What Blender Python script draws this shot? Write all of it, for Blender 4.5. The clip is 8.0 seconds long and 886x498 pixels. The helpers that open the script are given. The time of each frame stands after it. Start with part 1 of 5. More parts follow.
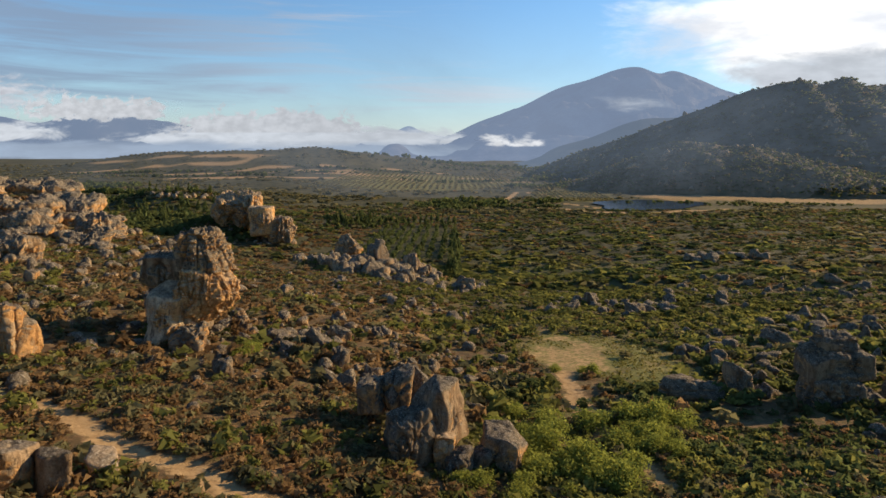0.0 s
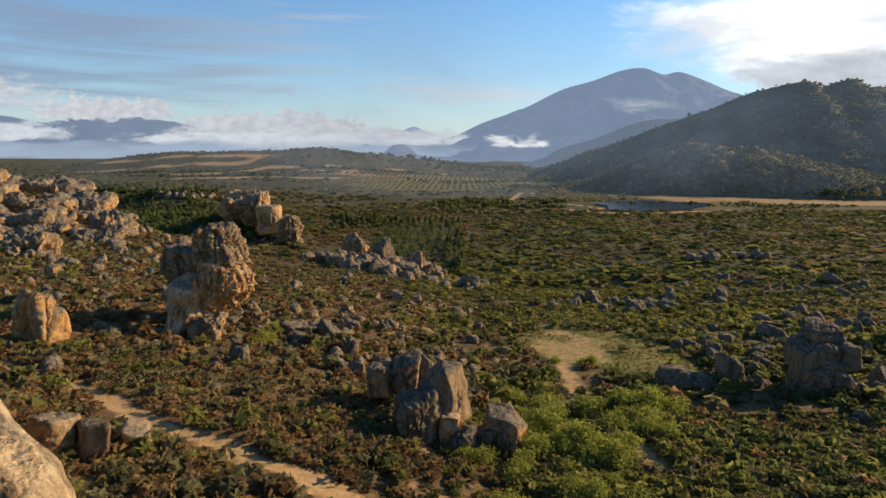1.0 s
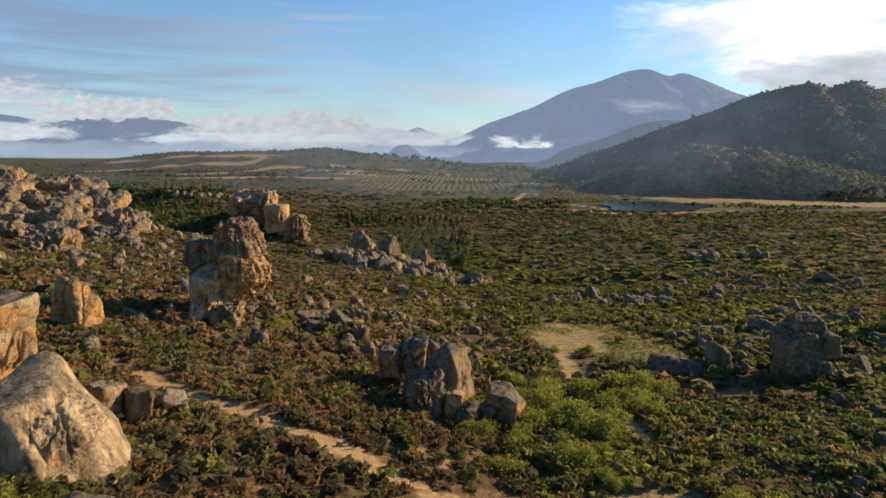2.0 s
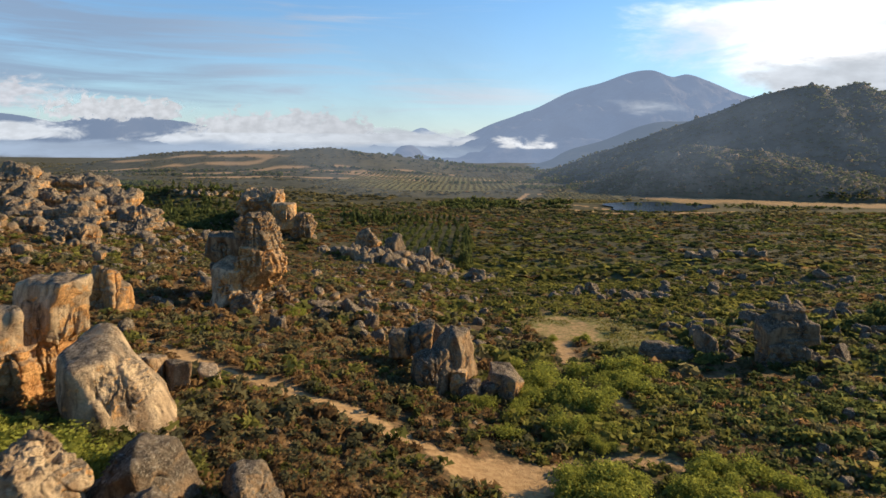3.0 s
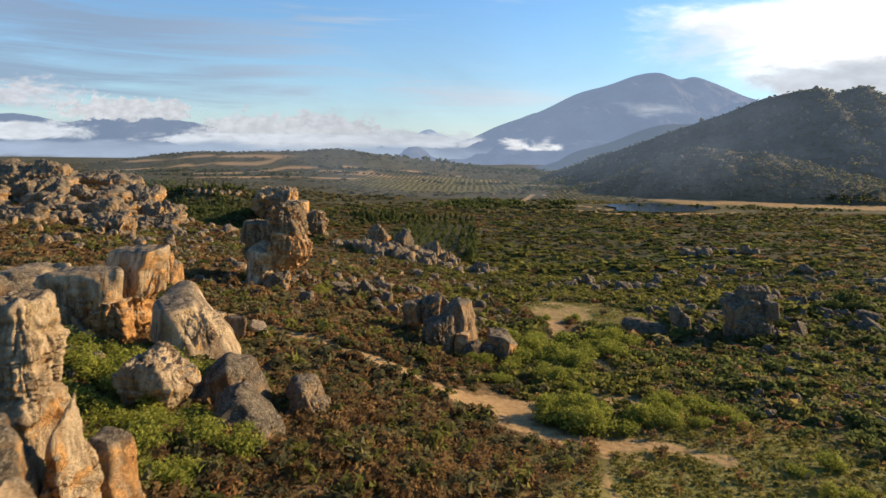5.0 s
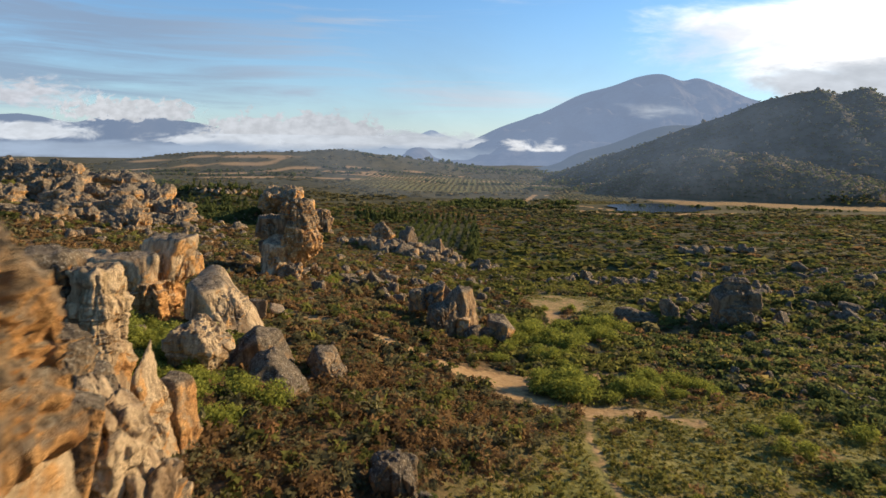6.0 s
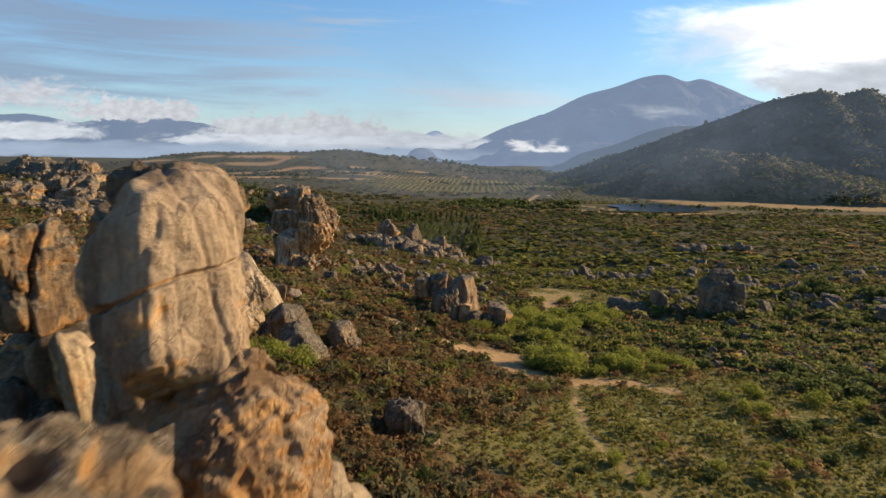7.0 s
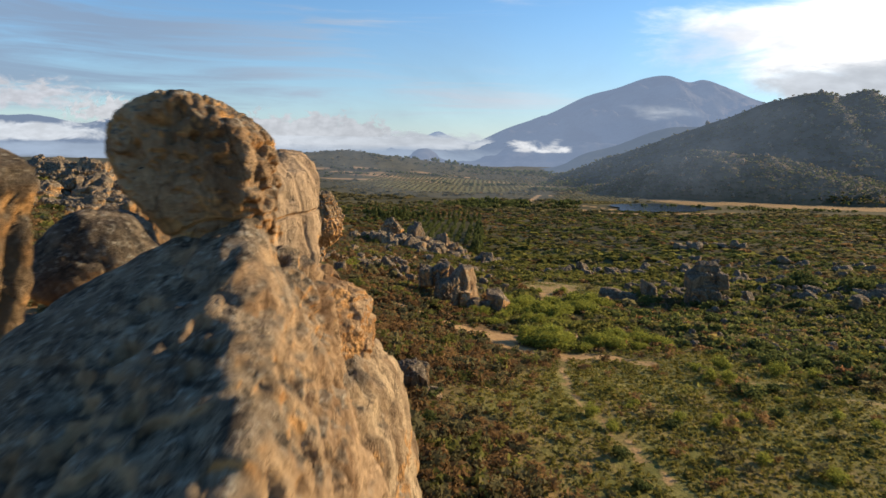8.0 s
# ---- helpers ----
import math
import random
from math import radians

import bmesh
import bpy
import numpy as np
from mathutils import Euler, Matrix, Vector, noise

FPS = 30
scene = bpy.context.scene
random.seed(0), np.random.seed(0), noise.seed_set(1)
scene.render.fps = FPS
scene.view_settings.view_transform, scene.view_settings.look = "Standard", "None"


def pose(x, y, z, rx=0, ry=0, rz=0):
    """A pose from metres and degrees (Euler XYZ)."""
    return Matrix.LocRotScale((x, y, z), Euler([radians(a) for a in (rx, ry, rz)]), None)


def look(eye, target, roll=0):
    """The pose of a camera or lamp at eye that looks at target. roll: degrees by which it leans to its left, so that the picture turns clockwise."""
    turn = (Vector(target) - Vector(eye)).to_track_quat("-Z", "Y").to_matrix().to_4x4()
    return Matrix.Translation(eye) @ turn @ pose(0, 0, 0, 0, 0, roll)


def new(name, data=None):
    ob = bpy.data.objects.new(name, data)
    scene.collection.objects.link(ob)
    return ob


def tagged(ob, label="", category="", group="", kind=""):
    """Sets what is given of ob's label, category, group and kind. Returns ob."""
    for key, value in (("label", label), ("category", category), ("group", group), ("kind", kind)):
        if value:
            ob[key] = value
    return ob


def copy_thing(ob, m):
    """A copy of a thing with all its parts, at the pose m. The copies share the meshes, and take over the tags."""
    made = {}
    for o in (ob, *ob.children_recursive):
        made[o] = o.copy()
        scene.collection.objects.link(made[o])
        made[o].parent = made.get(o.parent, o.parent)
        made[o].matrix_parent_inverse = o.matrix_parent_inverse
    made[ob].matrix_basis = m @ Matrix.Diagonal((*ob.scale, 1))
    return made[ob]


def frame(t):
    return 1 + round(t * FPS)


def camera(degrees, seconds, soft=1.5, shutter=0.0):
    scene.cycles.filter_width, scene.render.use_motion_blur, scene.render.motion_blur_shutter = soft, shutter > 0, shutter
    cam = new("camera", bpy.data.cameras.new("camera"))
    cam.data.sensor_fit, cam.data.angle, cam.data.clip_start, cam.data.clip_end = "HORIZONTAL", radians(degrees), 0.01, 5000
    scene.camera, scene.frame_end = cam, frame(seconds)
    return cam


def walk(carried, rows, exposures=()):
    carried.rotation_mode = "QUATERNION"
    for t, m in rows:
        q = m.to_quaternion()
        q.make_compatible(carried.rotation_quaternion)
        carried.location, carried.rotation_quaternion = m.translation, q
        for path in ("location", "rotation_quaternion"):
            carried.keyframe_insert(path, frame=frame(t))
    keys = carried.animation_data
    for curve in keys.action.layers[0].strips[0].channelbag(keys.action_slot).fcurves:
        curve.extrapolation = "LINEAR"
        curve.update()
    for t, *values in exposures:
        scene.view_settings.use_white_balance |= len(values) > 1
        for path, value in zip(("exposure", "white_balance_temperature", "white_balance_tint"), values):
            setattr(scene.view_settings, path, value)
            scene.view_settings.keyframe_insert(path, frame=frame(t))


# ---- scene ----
cam = camera(71.9, 8.0, shutter=0.5)
METRES, EYE, TILT, LEAN, TURN = 60.0, 34.0, -9.4, 0.0, 0.0
ROWS = [
    (0.0, 0.0, 0.0, 0.0, 0.0, 0.0, -0.0),
    (0.5, -0.0009, -0.0342, -0.0066, 0.22, 0.03, -0.1),
    (1.0, -0.002, -0.074, -0.0148, 0.41, 0.06, -0.19),
    (1.5, -0.0034, -0.1255, -0.0245, 0.6, 0.1, -0.29),
    (3.0, -0.0093, -0.2966, -0.0563, 1.07, 0.16, -0.62),
    (3.5, -0.0098, -0.3623, -0.0685, 1.22, 0.2, -0.71),
    (4.0, -0.0087, -0.4234, -0.0806, 1.36, 0.22, -0.81),
    (4.5, -0.0061, -0.4903, -0.094, 1.52, 0.25, -0.89),
    (6.0, -0.0017, -0.683, -0.1354, 1.89, 0.37, -1.11),
    (6.5, 0.0002, -0.758, -0.1505, 2.06, 0.38, -1.17),
    (7.0, 0.0035, -0.8281, -0.165, 2.21, 0.41, -1.23),
    (7.5, 0.0086, -0.9056, -0.1809, 2.36, 0.44, -1.26),
    (8.0, 0.0114, -0.9799, -0.1965, 2.45, 0.47, -1.3),
]
EXPOSURE = 0.69
walk(cam, [(t, pose(0, 0, EYE, TILT, LEAN, TURN) @ pose(METRES * x, METRES * y, METRES * z, 90 + pitch, roll, yaw)) for t, x, y, z, yaw, pitch, roll in ROWS],
     exposures=[(0.0, EXPOSURE - 0.06), (1.5, EXPOSURE - 0.04), (3.0, EXPOSURE + 0.08), (4.5, EXPOSURE + 0.10), (6.0, EXPOSURE + 0.03), (8.0, EXPOSURE)])

# ---------------------------------------------------------------- light
SUN_AZ, SUN_EL = 66.0, 20.0     # degrees: clockwise from +y, above the horizon
SKY, SUN = 0.105, 5.0


def math_node(nt, op, a, b=None, clamp=False):
    n = nt.nodes.new("ShaderNodeMath")
    n.operation, n.use_clamp = op, clamp
    for i, v in enumerate((a, b)):
        if v is None:
            continue
        if isinstance(v, (int, float)):
            n.inputs[i].default_value = v
        else:
            nt.links.new(v, n.inputs[i])
    return n.outputs[0]


def mix_colour(nt, fac, a, b, blend="MIX"):
    n = nt.nodes.new("ShaderNodeMix")
    n.data_type, n.blend_type = "RGBA", blend
    for sock, v in ((n.inputs[0], fac), (n.inputs[6], a), (n.inputs[7], b)):
        if isinstance(v, (int, float)):
            sock.default_value = v
        elif isinstance(v, tuple):
            sock.default_value = (*v, 1)
        else:
            nt.links.new(v, sock)
    return n.outputs[2]


def ramp(nt, fac, lo, hi, smooth=True):
    n = nt.nodes.new("ShaderNodeMapRange")
    n.interpolation_type = "SMOOTHSTEP" if smooth else "LINEAR"
    n.inputs[1].default_value, n.inputs[2].default_value = lo, hi
    nt.links.new(fac, n.inputs[0])
    return n.outputs[0]


def noise_tex(nt, vec, scale, detail=4.0, rough=0.55, stretch=None, distort=0.0):
    if stretch:
        m = nt.nodes.new("ShaderNodeMapping")
        m.inputs["Scale"].default_value = stretch
        nt.links.new(vec, m.inputs[0])
        vec = m.outputs[0]
    n = nt.nodes.new("ShaderNodeTexNoise")
    n.inputs["Scale"].default_value, n.inputs["Detail"].default_value = scale, detail
    n.inputs["Roughness"].default_value, n.inputs["Distortion"].default_value = rough, distort
    nt.links.new(vec, n.inputs["Vector"])
    return n.outputs["Fac"]


def make_world():
    world = bpy.data.worlds.new("sky")
    scene.world = world
    world.use_nodes = True
    nt = world.node_tree
    nt.nodes.clear()
    sky = nt.nodes.new("ShaderNodeTexSky")
    sky.sky_type, sky.sun_disc = "NISHITA", False
    sky.sun_elevation, sky.sun_rotation = radians(SUN_EL), radians(SUN_AZ)
    sky.air_density, sky.dust_density, sky.ozone_density = 1.0, 0.0, 4.0
    co = nt.nodes.new("ShaderNodeTexCoord").outputs["Generated"]
    xyz = nt.nodes.new("ShaderNodeSeparateXYZ")
    nt.links.new(co, xyz.inputs[0])
    az = math_node(nt, "ARCTAN2", xyz.outputs[0], xyz.outputs[1])          # radians, right of +y
    el = math_node(nt, "ARCSINE", xyz.outputs[2])
    vec = nt.nodes.new("ShaderNodeCombineXYZ")
    nt.links.new(az, vec.inputs[0])
    nt.links.new(math_node(nt, "MULTIPLY", el, 3.2), vec.inputs[1])
    v = vec.outputs[0]

    def bump(a0, sa, e0, se):
        da = math_node(nt, "DIVIDE", math_node(nt, "SUBTRACT", az, a0), sa)
        de = math_node(nt, "DIVIDE", math_node(nt, "SUBTRACT", el, e0), se)
        q = math_node(nt, "ADD", math_node(nt, "MULTIPLY", da, da), math_node(nt, "MULTIPLY", de, de))
        return math_node(nt, "EXPONENT", math_node(nt, "MULTIPLY", q, -1.0))

    n1 = noise_tex(nt, v, 5.0, 7, 0.6, distort=0.4)
    n2 = noise_tex(nt, v, 2.6, 7, 0.62, stretch=(1, 4.2, 1), distort=0.7)
    # bright cloud towards the sun, thin veils elsewhere, a low bank along the horizon
    sunward = math_node(nt, "ADD", bump(0.66, 0.34, 0.165, 0.075), math_node(nt, "MULTIPLY", bump(1.2, 0.6, 0.25, 0.2), 0.6))
    heap = math_node(nt, "ADD", math_node(nt, "MULTIPLY", sunward, 0.62), math_node(nt, "MULTIPLY", n1, 0.62))
    heap = ramp(nt, heap, 0.50, 0.74)
    veil = math_node(nt, "ADD", math_node(nt, "MULTIPLY", n2, 0.9), math_node(nt, "MULTIPLY", bump(-0.62, 0.5, 0.15, 0.13), 0.34))
    veil = math_node(nt, "ADD", veil, math_node(nt, "MULTIPLY", bump(0.05, 0.2, 0.085, 0.025), 0.26))
    veil = math_node(nt, "MULTIPLY", ramp(nt, veil, 0.56, 0.86), 0.8)
    haze = math_node(nt, "EXPONENT", math_node(nt, "MULTIPLY", math_node(nt, "ABSOLUTE", el), -16.0))
    bg = nt.nodes.new("ShaderNodeBackground")
    scaled = nt.nodes.new("ShaderNodeVectorMath")
    scaled.operation = "SCALE"
    nt.links.new(sky.outputs[0], scaled.inputs[0])
    scaled.inputs[3].default_value = SKY
    hue = nt.nodes.new("ShaderNodeHueSaturation")
    hue.inputs["Saturation"].default_value = 1.08
    nt.links.new(scaled.outputs[0], hue.inputs["Color"])
    col = mix_colour(nt, math_node(nt, "MULTIPLY", haze, 0.6), hue.outputs[0], mix_colour(nt, ramp(nt, az_shift(nt, az), 0.0, 1.0), (0.235, 0.31, 0.43), (0.46, 0.57, 0.70)))
    grey = noise_tex(nt, v, 7.0, 5, 0.55)
    veil_col = mix_colour(nt, ramp(nt, az_shift(nt, az), 0.0, 1.0), (0.165, 0.22, 0.31), (0.60, 0.62, 0.66))
    col = mix_colour(nt, veil, col, veil_col)
    heap_col = mix_colour(nt, ramp(nt, grey, 0.35, 0.65), (0.56, 0.58, 0.62), (0.92, 0.90, 0.86))
    col = mix_colour(nt, heap, col, heap_col)
    nt.links.new(col, bg.inputs[0])
    out = nt.nodes.new("ShaderNodeOutputWorld")
    nt.links.new(bg.outputs[0], out.inputs[0])


def az_shift(nt, az):
    """How sunward a heading is, 0 to 1 over the view."""
    c = math_node(nt, "COSINE", math_node(nt, "SUBTRACT", az, radians(SUN_AZ)))
    return math_node(nt, "ADD", math_node(nt, "MULTIPLY", c, 1.04), 0.146)


make_world()
sa, se = radians(SUN_AZ), radians(SUN_EL)
sun_data = bpy.data.lights.new("sun", "SUN")
sun_data.energy, sun_data.angle, sun_data.color = SUN, radians(0.6), (1.0, 0.755, 0.47)
sun = new("sun", sun_data)
sun.matrix_world = look((300 * math.sin(sa) * math.cos(se), 300 * math.cos(sa) * math.cos(se), 300 * math.sin(se)), (0, 0, 0))


# ---------------------------------------------------------------- arithmetic
def vnoise(P, seed=0):
    """Smooth lattice noise, 0 to 1, for an array of points."""
    P = np.asarray(P, float)
    i = np.floor(P).astype(np.int64)
    f = P - i
    u = f * f * f * (f * (f * 6 - 15) + 10)
    total = np.zeros(len(P))
    for dx in (0, 1):
        for dy in (0, 1):
            for dz in (0, 1):
                h = (i[:, 0] + dx) * 73856093 ^ (i[:, 1] + dy) * 19349663 ^ (i[:, 2] + dz) * 83492791 ^ (seed * 2654435761)
                h = (h ^ (h >> 13)) * 1274126177 & 0xFFFFFFFF
                h = ((h ^ (h >> 16)) * 2246822519) & 0xFFFFFFFF
                h = (h ^ (h >> 15)) & 0xFFFFFF
                w = (u[:, 0] if dx else 1 - u[:, 0]) * (u[:, 1] if dy else 1 - u[:, 1]) * (u[:, 2] if dz else 1 - u[:, 2])
                total += w * (h / 0xFFFFFF)
    return total


def fbm(P, octaves=4, seed=0, gain=0.5):
    P = np.asarray(P, float)
    total, amp, norm = np.zeros(len(P)), 1.0, 0.0
    for o in range(octaves):
        total += amp * vnoise(P * 2.0 ** o + 17.3 * o, seed + o)
        norm += amp
        amp *= gain
    return total / norm


def fbm2(x, y, scale, octaves=4, seed=0, gain=0.5):
    return fbm(np.stack([x / scale, y / scale, np.full(len(x), 0.37)], 1), octaves, seed, gain)


def smooth(a, lo, hi):
    k = np.clip((a - lo) / (hi - lo), 0, 1)
    return k * k * (3 - 2 * k)


def near_line(x, y, line):
    """Distance from points to a polyline."""
    best = np.full(len(x), 1e9)
    for (ax, ay), (bx, by) in zip(line[:-1], line[1:]):
        dx, dy = bx - ax, by - ay
        k = np.clip(((x - ax) * dx + (y - ay) * dy) / (dx * dx + dy * dy), 0, 1)
        best = np.minimum(best, np.hypot(x - ax - k * dx, y - ay - k * dy))
    return best


def ellipse(x, y, cx, cy, rx, ry, turn=0.0):
    c, s = math.cos(radians(turn)), math.sin(radians(turn))
    u, v = (x - cx) * c + (y - cy) * s, -(x - cx) * s + (y - cy) * c
    return np.hypot(u / rx, v / ry)


def fast_mesh(name, V, F):
    """A mesh from an array of places and an array of faces that all have as many corners."""
    me = bpy.data.meshes.new(name)
    V, F = np.asarray(V, np.float32), np.asarray(F, np.int32)
    k = F.shape[1]
    me.vertices.add(len(V))
    me.vertices.foreach_set("co", V.ravel())
    me.loops.add(F.size)
    me.loops.foreach_set("vertex_index", F.ravel())
    me.polygons.add(len(F))
    me.polygons.foreach_set("loop_start", np.arange(0, F.size, k, dtype=np.int32))
    me.update(calc_edges=True)
    return me


def add_attr(me, name, values):
    a = me.attributes.new(name, "FLOAT", "POINT")
    a.data.foreach_set("value", np.asarray(values, np.float32))


def grid_faces(nu, nv):
    i = np.arange(nu * nv).reshape(nu, nv)
    return np.stack([i[:-1, :-1].ravel(), i[1:, :-1].ravel(), i[1:, 1:].ravel(), i[:-1, 1:].ravel()], 1)


# ---------------------------------------------------------------- materials
def material(name):
    m = bpy.data.materials.new(name)
    m.use_nodes = True
    nt = m.node_tree
    nt.nodes.clear()
    out = nt.nodes.new("ShaderNodeOutputMaterial")
    return m, nt, out


def position(nt):
    return nt.nodes.new("ShaderNodeNewGeometry").outputs["Position"]


def attribute(nt, name):
    n = nt.nodes.new("ShaderNodeAttribute")
    n.attribute_name = name
    return n.outputs["Fac"]


def surface(nt, out, col, rough=0.9, height=None, dist=0.1, strength=0.6, spec=0.2):
    b = nt.nodes.new("ShaderNodeBsdfPrincipled")
    b.inputs["Roughness"].default_value = rough
    b.inputs["Specular IOR Level"].default_value = spec
    if isinstance(col, tuple):
        b.inputs["Base Color"].default_value = (*col, 1)
    else:
        nt.links.new(col, b.inputs["Base Color"])
    if height is not None:
        bump = nt.nodes.new("ShaderNodeBump")
        bump.inputs["Strength"].default_value, bump.inputs["Distance"].default_value = strength, dist
        nt.links.new(height, bump.inputs["Height"])
        nt.links.new(bump.outputs[0], b.inputs["Normal"])
    nt.links.new(b.outputs[0], out.inputs[0])
    return b


def ground_material():
    m, nt, out = material("scrub_soil")
    p = position(nt)
    big, mid, fine = noise_tex(nt, p, 0.02, 5), noise_tex(nt, p, 0.16, 6, 0.6), noise_tex(nt, p, 1.4, 6, 0.65)
    col = mix_colour(nt, ramp(nt, mid, 0.35, 0.65), (0.12, 0.074, 0.037), (0.205, 0.125, 0.06))
    col = mix_colour(nt, ramp(nt, noise_tex(nt, p, 0.9, 8, 0.75), 0.42, 0.54), col, (0.09, 0.062, 0.03))
    col = mix_colour(nt, ramp(nt, noise_tex(nt, p, 0.55, 8, 0.75), 0.55, 0.63), col, (0.13, 0.105, 0.04))
    bare = math_node(nt, "MULTIPLY", ramp(nt, noise_tex(nt, p, 0.11, 5, 0.6), 0.54, 0.62), ramp(nt, noise_tex(nt, p, 0.8, 6, 0.7), 0.40, 0.52))
    col = mix_colour(nt, math_node(nt, "MULTIPLY", bare, 0.85), col, (0.30, 0.185, 0.085))
    far = attribute(nt, "far")
    far_col = mix_colour(nt, ramp(nt, noise_tex(nt, p, 0.06, 10, 0.75), 0.42, 0.58), (0.045, 0.046, 0.023), (0.085, 0.075, 0.036))
    far_col = mix_colour(nt, ramp(nt, noise_tex(nt, p, 0.012, 4, 0.6, stretch=(1, 0.35, 1)), 0.5, 0.68), far_col, (0.10, 0.088, 0.042))
    col = mix_colour(nt, far, col, far_col)
    lush = math_node(nt, "MULTIPLY", attribute(nt, "lush"), ramp(nt, mid, 0.35, 0.6))
    lush = math_node(nt, "MULTIPLY", lush, ramp(nt, noise_tex(nt, p, 0.7, 8, 0.75), 0.40, 0.56))
    col = mix_colour(nt, lush, col, (0.10, 0.10, 0.034))
    meadow = math_node(nt, "MULTIPLY", attribute(nt, "meadow"), ramp(nt, noise_tex(nt, p, 0.5, 6, 0.7), 0.18, 0.42))
    mead_col = mix_colour(nt, ramp(nt, noise_tex(nt, p, 0.25, 5), 0.35, 0.65), (0.14, 0.14, 0.036), (0.26, 0.225, 0.07))
    mead_col = mix_colour(nt, ramp(nt, noise_tex(nt, p, 1.8, 8, 0.75), 0.46, 0.58), mead_col, (0.11, 0.108, 0.033))
    mead_col = mix_colour(nt, math_node(nt, "MULTIPLY", ramp(nt, noise_tex(nt, p, 0.12, 5, 0.6), 0.5, 0.62), 0.6), mead_col, (0.21, 0.15, 0.062))
    col = mix_colour(nt, meadow, col, mead_col)
    sand_edge = math_node(nt, "ADD", attribute(nt, "sand"), math_node(nt, "MULTIPLY", math_node(nt, "SUBTRACT", noise_tex(nt, p, 0.7, 6, 0.7), 0.5), 1.3))
    sand_col = mix_colour(nt, ramp(nt, fine, 0.3, 0.7), (0.29, 0.18, 0.08), (0.43, 0.285, 0.135))
    col = mix_colour(nt, ramp(nt, sand_edge, 0.35, 0.7), col, sand_col)
    height = math_node(nt, "ADD", fine, math_node(nt, "MULTIPLY", noise_tex(nt, p, 6.0, 4, 0.6), 0.4))
    surface(nt, out, col, 0.95, height, 0.25, 0.7, 0.1)
    return m


def rock_material(name, light=1.0, ochre=0.0, crusty=0.0, relief=1.0, low=(0.225, 0.14, 0.075), high=(0.47, 0.33, 0.19), stains=1.0):
    """Weathered sandstone: cream and tan sides with dark run-off streaks, ochre hollows, a grey crust with black and pale lichen above."""
    m, nt, out = material(name)
    geo = nt.nodes.new("ShaderNodeNewGeometry")
    p = geo.outputs["Position"]
    nz = nt.nodes.new("ShaderNodeSeparateXYZ")
    nt.links.new(geo.outputs["Normal"], nz.inputs[0])
    nz = nz.outputs[2]
    big = noise_tex(nt, p, 0.25, 5, 0.6)
    mid = noise_tex(nt, p, 1.0, 7, 0.65)
    fine = noise_tex(nt, p, 5.0, 8, 0.7)
    micro = noise_tex(nt, p, 16.0, 5, 0.7)
    streak = noise_tex(nt, p, 0.75, 5, 0.6, stretch=(1, 1, 0.14))

    def tint(c):
        return tuple(q * light for q in c)

    side = mix_colour(nt, ramp(nt, streak, 0.34, 0.62), tint(low), tint(high))
    och = mix_colour(nt, ramp(nt, mid, 0.3, 0.7), (0.40, 0.18, 0.06), (0.72, 0.42, 0.17))
    crust = mix_colour(nt, ramp(nt, mid, 0.32, 0.66), tint((0.12, 0.095, 0.068)), tint((0.33, 0.26, 0.175)))
    k = math_node(nt, "ADD", math_node(nt, "ADD", big, math_node(nt, "MULTIPLY", math_node(nt, "SUBTRACT", mid, 0.5), 0.45)), math_node(nt, "ADD", math_node(nt, "MULTIPLY", nz, -0.24), ochre))
    col = mix_colour(nt, ramp(nt, k, 0.57, 0.68), side, och)
    run = math_node(nt, "MULTIPLY", ramp(nt, noise_tex(nt, p, 0.9, 8, 0.7, stretch=(1, 1, 0.2)), 0.53, 0.66), 0.78 * stains)
    col = mix_colour(nt, run, col, (0.062, 0.048, 0.038))
    top = ramp(nt, math_node(nt, "ADD", math_node(nt, "ADD", math_node(nt, "MULTIPLY", nz, 0.55), math_node(nt, "MULTIPLY", math_node(nt, "SUBTRACT", big, 0.5), 1.1)), crusty), 0.08, 0.34)
    col = mix_colour(nt, top, col, crust)
    speck = noise_tex(nt, p, 1.5, 12, 0.82)
    black = math_node(nt, "MULTIPLY", math_node(nt, "MULTIPLY", math_node(nt, "ADD", math_node(nt, "MULTIPLY", top, 0.8), 0.12), ramp(nt, speck, 0.49, 0.57)), 0.88 * stains)
    col = mix_colour(nt, black, col, (0.042, 0.038, 0.032))
    pale = math_node(nt, "MULTIPLY", math_node(nt, "MULTIPLY", top, ramp(nt, fine, 0.54, 0.62)), 0.55)
    col = mix_colour(nt, pale, col, (0.46, 0.43, 0.34))
    grain = nt.nodes.new("ShaderNodeMapRange")
    grain.inputs[1].default_value, grain.inputs[2].default_value = 0.3, 0.7
    grain.inputs[3].default_value, grain.inputs[4].default_value = 0.72, 1.26
    nt.links.new(fine, grain.inputs[0])
    sc = nt.nodes.new("ShaderNodeVectorMath")
    sc.operation = "SCALE"
    nt.links.new(col, sc.inputs[0])
    nt.links.new(grain.outputs[0], sc.inputs[3])
    cleft = ramp(nt, math_node(nt, "ABSOLUTE", math_node(nt, "SUBTRACT", noise_tex(nt, p, 0.55, 4, 0.5, stretch=(1, 1, 0.4)), 0.5)), 0.0, 0.012)
    seam = mix_colour(nt, math_node(nt, "MULTIPLY", math_node(nt, "SUBTRACT", 1.0, cleft), 0.4), sc.outputs[0], (0.035, 0.026, 0.02))
    height = math_node(nt, "ADD", math_node(nt, "MULTIPLY", mid, 1.6), math_node(nt, "MULTIPLY", fine, 1.0))
    height = math_node(nt, "ADD", height, math_node(nt, "MULTIPLY", cleft, 0.2))
